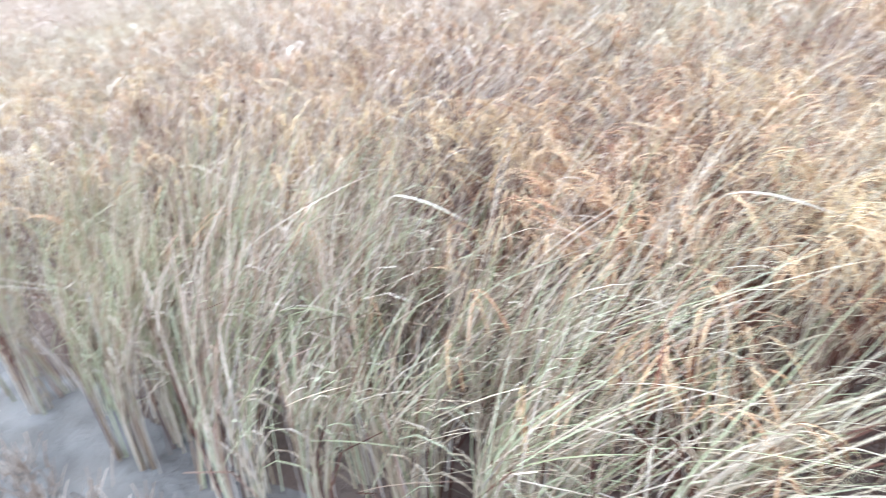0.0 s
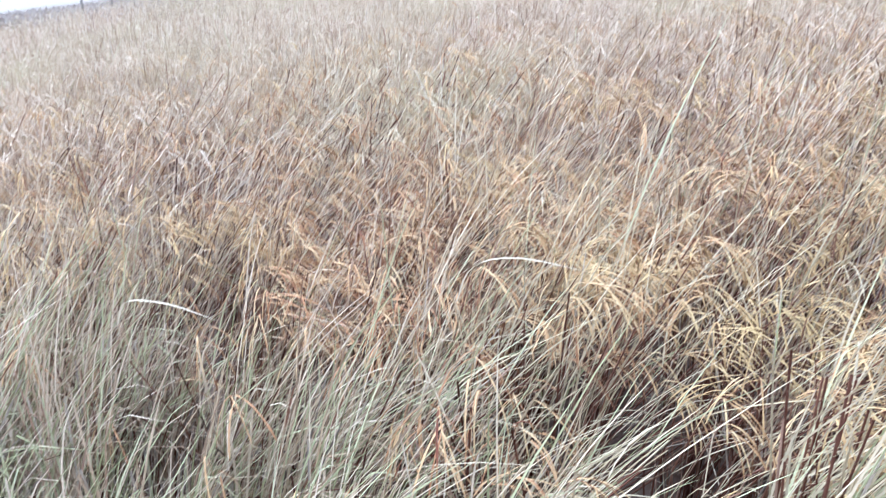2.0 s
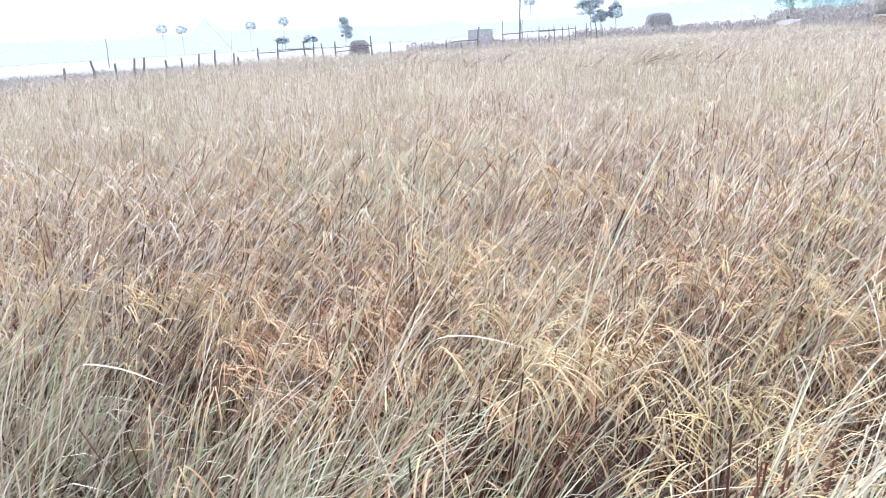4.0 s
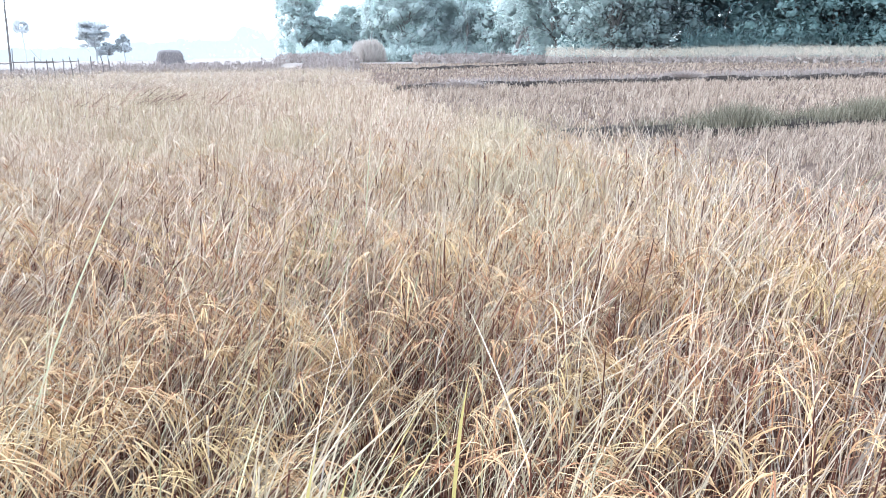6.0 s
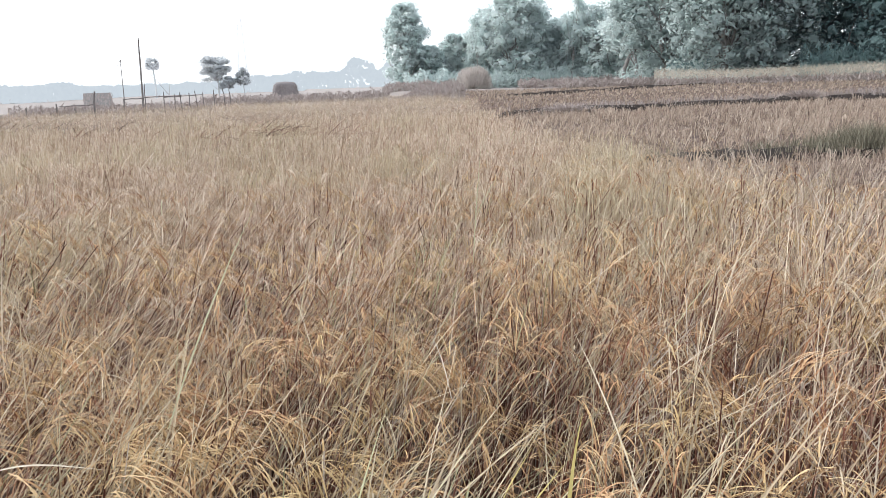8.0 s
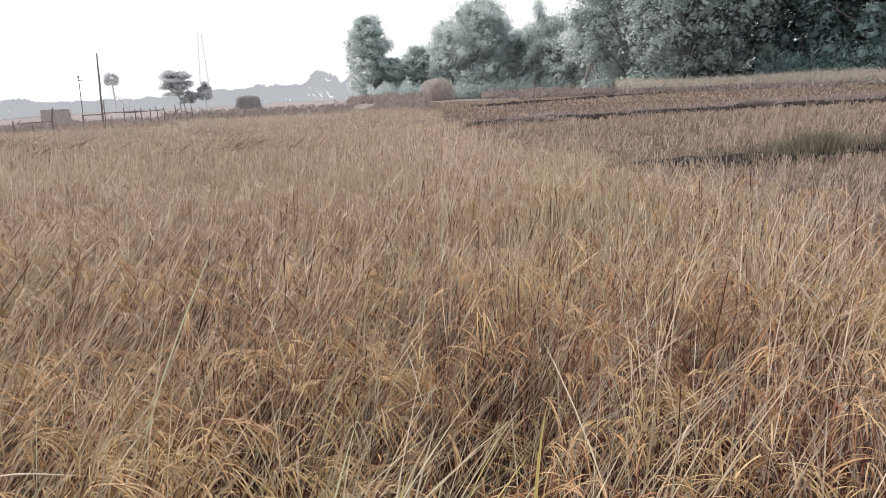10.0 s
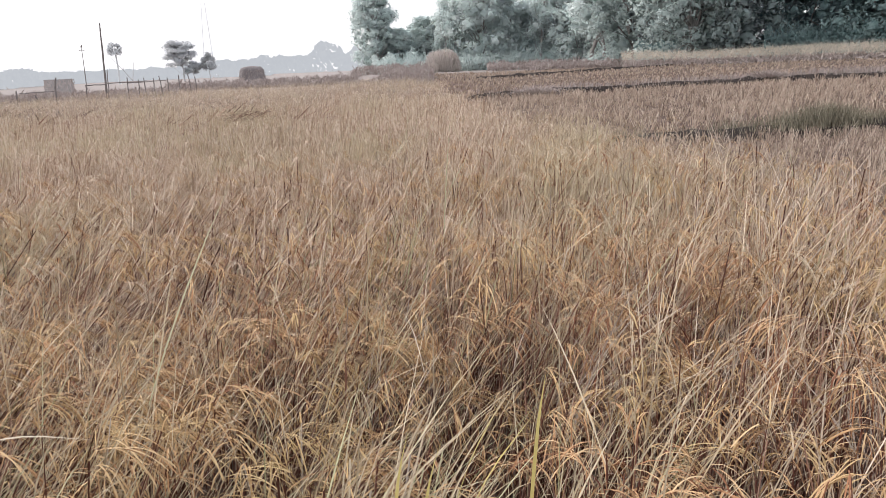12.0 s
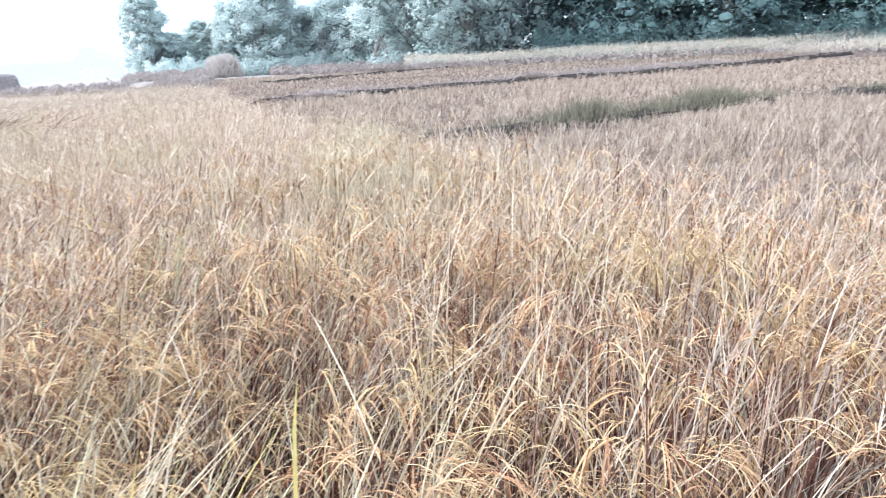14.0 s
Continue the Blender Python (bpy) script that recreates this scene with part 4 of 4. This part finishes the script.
fence("weathered grey wooden post fence along the crop's far side",
      [(-41.4, 27, 1.1), (-39.5, 28.5, 1.2), (-38.2, 29.5, 1.05), (-37.06, 30.4, 1.21), (-36.69, 30.6, 1.24), (-35.02, 31.7, 1.06), (-33.84, 32.5, 1.1), (-32.81, 33.2, 1.19), (-31.61, 34.1, 1.32), (-30.42, 34.9, 1.15), (-30.01, 35.1, 1.01), (-28.71, 36, 1.29), (-27.34, 36.8, 1.47), (-25.33, 37.7, 1.45), (-24.84, 37.9, 1.38), (-24.07, 38.2, 1.31), (-23.33, 38.5, 1.39), (-20.64, 39.7, 1.5), (-19.3, 40, 1.2), (-17.0, 40, 1.0), (-15.1, 39, 1.1), (-14.0, 38.5, 0.95), (-12.9, 38, 1.66)],
      [((-28.6, 36, 1.05), (-24.8, 38, 1.1)), ((-27.2, 37, 1.1), (-20.6, 40, 1.05)), ((-23.2, 39, 0.85), (-20.6, 40, 1.0)), ((-15.0, 39, 1.0), (-12.9, 38, 1.05))], 21)
fence("dark wooden fence of uneven posts with one long rail",
      [(-11.0, 58, 1.15), (-9.7, 57, 2.1), (-8.4, 60, 1.55), (-7.7, 60, 1.35), (-7.25, 61, 1.5), (-6.7, 61, 1.4), (-6.2, 62, 1.55), (-5.8, 62, 1.4), (-5.1, 62, 1.6), (-4.3, 64, 1.6), (-3.9, 64, 1.4)],
      [((-11.0, 58, 1.1), (-7.2, 61, 1.28)), ((-8.4, 60, 1.15), (-5.8, 62, 1.25))], 22)


def pole(az, r, height, radius, label, cross=False):
    rng = np.random.RandomState(int(height * 10))
    root = new("pole")
    x, y, z = place(az, r)
    part("shaft", stick((0, 0, -0.3), (0.03 * height if not cross else 0, 0, height), radius, radius * 0.55, rng, 7, 8), root)
    if cross:
        part("insulator", stick((-0.06, 0, height - 0.05), (0.09, 0, height + 0.3), 0.13, 0.1, rng, 3, 8), root)
        part("crossarm", stick((-0.45, 0, height - 0.5), (0.45, 0, height - 0.45), 0.04, 0.04, rng, 3, 6), root)
    root.matrix_basis = pose(x, y, z)
    return tagged(root, label, "pole")


pole(-9.78, 62, 5.45, 0.085, "tall bare wooden pole beside the fence")
pole(-38.5, 90, 3.5, 0.06, "thin leaning pole among the scrub beyond the fence")
pole(-10.95, 130, 6.3, 0.07, "thin far utility pole with a small insulator head", True)


def mast(az, r, height, w0, w1):
    """A tapering lattice mast."""
    root = new("lattice_mast")
    rng = np.random.RandomState(2)
    corner = [(-1, -1), (1, -1), (1, 1), (-1, 1)]

    def at(i, t):
        w = (w0 * (1 - t) + w1 * t) / 2
        return corner[i][0] * w, corner[i][1] * w, t * height

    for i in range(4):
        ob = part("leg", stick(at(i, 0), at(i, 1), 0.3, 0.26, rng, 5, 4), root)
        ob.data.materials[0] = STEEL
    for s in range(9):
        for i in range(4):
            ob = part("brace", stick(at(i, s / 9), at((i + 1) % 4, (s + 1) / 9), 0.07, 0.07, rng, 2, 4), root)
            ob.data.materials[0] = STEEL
    x, y, z = place(az, r)
    root.matrix_basis = pose(x, y, z, 0, 0, 2)
    return tagged(root, "pale tapering lattice mast far off in the haze", "mast")


mast(-2.9, 500, 44, 6.6, 2.0)


def haystack(az, r, width, depth, height, label):
    """A stack of straw with slumped sides, a flattened top and loose ends."""
    root = new("haystack")
    rng = np.random.RandomState(31)
    nu, nv = 40, 14
    v, q = [], []
    for j in range(nv):
        t = j / (nv - 1)
        for i in range(nu):
            a = 2 * math.pi * i / nu
            c, s = math.cos(a), math.sin(a)
            k = 1 / (abs(c) ** 4 + abs(s) ** 4) ** 0.25
            if t < 0.8:
                f, z = 1 - 0.26 * (t / 0.8) ** 1.2, height * 0.92 * t / 0.8
            else:
                f, z = 0.74 * (1 - (t - 0.8) / 0.2), height * (0.92 + 0.08 * math.sin((t - 0.8) / 0.2 * math.pi / 2))
            n = 1 + 0.05 * float(wave(np.array(3 * c), np.array(3 * s + 4 * t), 1.4, 32))
            v.append((width / 2 * k * c * f * n, depth / 2 * k * s * f * n, z - (0.1 if j == 0 else 0)))
    for j in range(nv - 1):
        for i in range(nu):
            q.append((j * nu + i, j * nu + (i + 1) % nu, (j + 1) * nu + (i + 1) % nu, (j + 1) * nu + i))
    part("stack", mesh_from("stack", v, q, [THATCH], smooth=True), root)
    n = 1600
    a, t = rng.uniform(0, 6.28, n), rng.uniform(0.05, 1, n)
    c, s = np.cos(a), np.sin(a)
    k = 1 / (np.abs(c) ** 4 + np.abs(s) ** 4) ** 0.25
    f = np.where(t < 0.9, 1 - 0.26 * t, 0.7 * rng.uniform(0, 1, n))
    p = np.stack([width / 2 * k * c * f, depth / 2 * k * s * f, height * np.where(t < 0.9, 0.95 * t, 0.97)], -1)
    tip = p + np.stack([c * 0.1, s * 0.1, -0.16 + 0 * c], -1) + rng.normal(0, 0.07, (n, 3))
    pile = Pile()
    pile.ribbons(np.stack([p, tip], 1), np.full((n, 2), 0.03), unit(rng.uniform(0, 6.28, n)), 0)
    part("loose_straw", pile.mesh("loose_straw", [DRY]), root)
    x, y, z = place(az, r)
    root.matrix_basis = pose(x, y, z, 0, 0, -az)
    return tagged(root, label, "haystack")


haystack(-0.05, 92, 3.2, 2.6, 2.3, "dark grey-brown flat-topped haystack at the field's end")
haystack(-21.45, 72, 1.75, 1.6, 1.35, "low grey haystack behind the wooden fence")


def hut(az, r):
    """A small field hut: a sloping thatch roof on four stakes with a low mat wall."""
    rng = np.random.RandomState(41)
    root = new("field_hut")
    w, d, h = 1.7, 1.3, 1.3
    for sx in (-1, 1):
        for sy in (-1, 1):
            part("stake", stick((sx * w / 2, sy * d / 2, -0.2), (sx * w / 2, sy * d / 2, h - 0.68), 0.05, 0.04, rng), root)
    bm = bmesh.new()
    bmesh.ops.create_grid(bm, x_segments=14, y_segments=10, size=0.5)
    for vert in bm.verts:
        x, y = vert.co.x, vert.co.y
        vert.co = (x * (w + 0.6) * (0.76 + 0.48 * abs(y) if x > 0 else 1), y * (d + 0.7), h + 0.32 - 2.7 * abs(y) + 0.04 * noise.noise((x * 8, y * 8, 1)))
    bmesh.ops.solidify(bm, geom=bm.faces[:], thickness=0.14)
    me = bpy.data.meshes.new("roof")
    bm.to_mesh(me)
    bm.free()
    me.materials.append(THATCH_PALE)
    roof = part("roof", me, root, "grey weathered thatch roof")
    n = 900
    px, py = rng.uniform(-0.5, 0.5, n), rng.uniform(-0.48, 0.48, n)
    top = np.stack([px * (w + 0.6), py * (d + 0.7), h + 0.36 - 2.7 * np.abs(py)], -1)
    fall = np.stack([rng.normal(0, 0.05, n), np.sign(py) * rng.uniform(0.08, 0.2, n), rng.uniform(-0.42, -0.2, n)], -1)
    straw = Pile()
    straw.ribbons(np.stack([top, top + fall], 1), np.full((n, 2), 0.035), np.tile([1.0, 0, 0], (n, 1)), 0)
    part("loose_straw", straw.mesh("loose_straw", [DRY]), roof)
    bm = bmesh.new()
    bmesh.ops.create_cube(bm, size=1, matrix=Matrix.LocRotScale((0, -d / 2 + 0.06, 0.33), None, (w - 0.12, 0.05, 0.66)))
    me = bpy.data.meshes.new("mat_wall")
    bm.to_mesh(me)
    bm.free()
    me.materials.append(THATCH)
    part("mat_wall", me, root)
    x, y, z = place(az, r)
    root.matrix_basis = pose(x, y, z, 0, 0, -az)
    return tagged(root, "small grey thatched field hut beyond the fence", "hut")


hut(-12.6, 74)


def sapling(az, r):
    """A bare forked sapling."""
    rng = np.random.RandomState(51)
    root = new("bare_sapling")
    for name, p0, p1, r0 in (("trunk", (0, 0, -0.2), (0.1, 0, 1.3), 0.06), ("branch", (0.1, 0, 1.25), (-1.7, 0.2, 3.6), 0.05), ("branch", (0.1, 0, 1.25), (0.4, 0, 3.1), 0.05), ("branch", (-0.7, 0.1, 2.25), (-0.5, 0.3, 3.0), 0.03)):
        ob = part(name, stick(p0, p1, r0, r0 * 0.4, rng, 5, 5), root)
        ob.data.materials[0] = BARK_FAR
    x, y, z = place(az, r)
    root.matrix_basis = pose(x, y, z, 0, 0, -az)
    return tagged(root, "bare forked sapling standing behind the fence, tinted pale for haze", "sapling")


sapling(-8.1, 88)
sapling(-30.5, 70)


# ---- single leaves that stand out of the crop ----
def single_leaf(name, points, width, material, label):
    p = np.array(points, float)
    t = np.linspace(0, 1, 12)
    s = np.linspace(0, 1, len(p))
    line = np.stack([np.interp(t, s, p[:, j]) for j in range(3)], -1)
    line[1:-1] = (line[:-2] + 2 * line[1:-1] + line[2:]) / 4
    way = np.gradient(line, axis=0)
    side = np.cross(way, (0, 0, 1.0))
    side /= np.linalg.norm(side, axis=1)[:, None] + 1e-9
    w = np.interp(t, [0, 0.3, 0.8, 1], [0.5, 1, 0.7, 0.08]) * width
    fold = np.array([0, 0, 1.0]) * w[:, None] * 0.25
    v = np.stack([line - side * w[:, None] / 2 + fold, line, line + side * w[:, None] / 2 + fold], 1)
    b = np.arange(11)[:, None] * 3 + np.arange(2)[None]
    q = np.stack([b, b + 1, b + 4, b + 3], -1).reshape(-1, 4)
    ob = new(name, mesh_from(name, v, q, [material], smooth=True))
    return tagged(ob, label, "leaf")


single_leaf("bent_leaf", [(-0.535, 1.23, 0.86), (-0.51, 1.21, 0.92), (-0.47, 1.19, 0.955), (-0.40, 1.17, 0.968), (-0.307, 1.16, 0.951)], 0.0065, PALE, "bleached rice leaf bent over among the ears")
single_leaf("bent_leaf", [(-1.12, 1.09, 0.86), (-1.09, 1.08, 0.905), (-1.05, 1.06, 0.93), (-0.97, 1.06, 0.925), (-0.885, 1.055, 0.90)], 0.006, PALE, "pale kinked rice leaf at the crop's edge")
single_leaf("yellow_leaf", [(0.325, 1.02, 0.5), (0.33, 1.0, 0.7), (0.337, 0.985, 0.86), (0.342, 0.97, 0.98), (0.35, 0.96, 1.05)], 0.009, YELLOW, "upright yellow-green rice leaf at the crop's edge")
for dx, dy, lean, w in ((0.0, 0.0, 0.0, 0.011), (0.035, 0.03, 0.03, 0.009), (-0.03, 0.02, -0.01, 0.009), (0.015, -0.02, 0.06, 0.008)):
    single_leaf("yellow_leaf", [(0.13 + dx, 1.0 + dy, 0.45), (0.14 + dx + 0.2 * lean, 0.97 + dy, 0.65), (0.15 + dx + 0.5 * lean, 0.94 + dy, 0.82), (0.165 + dx + lean, 0.92 + dy, 0.94), (0.19 + dx + 1.6 * lean, 0.91 + dy, 1.02)], w, YELLOW, "yellow-green rice leaf leaning out of the crop")
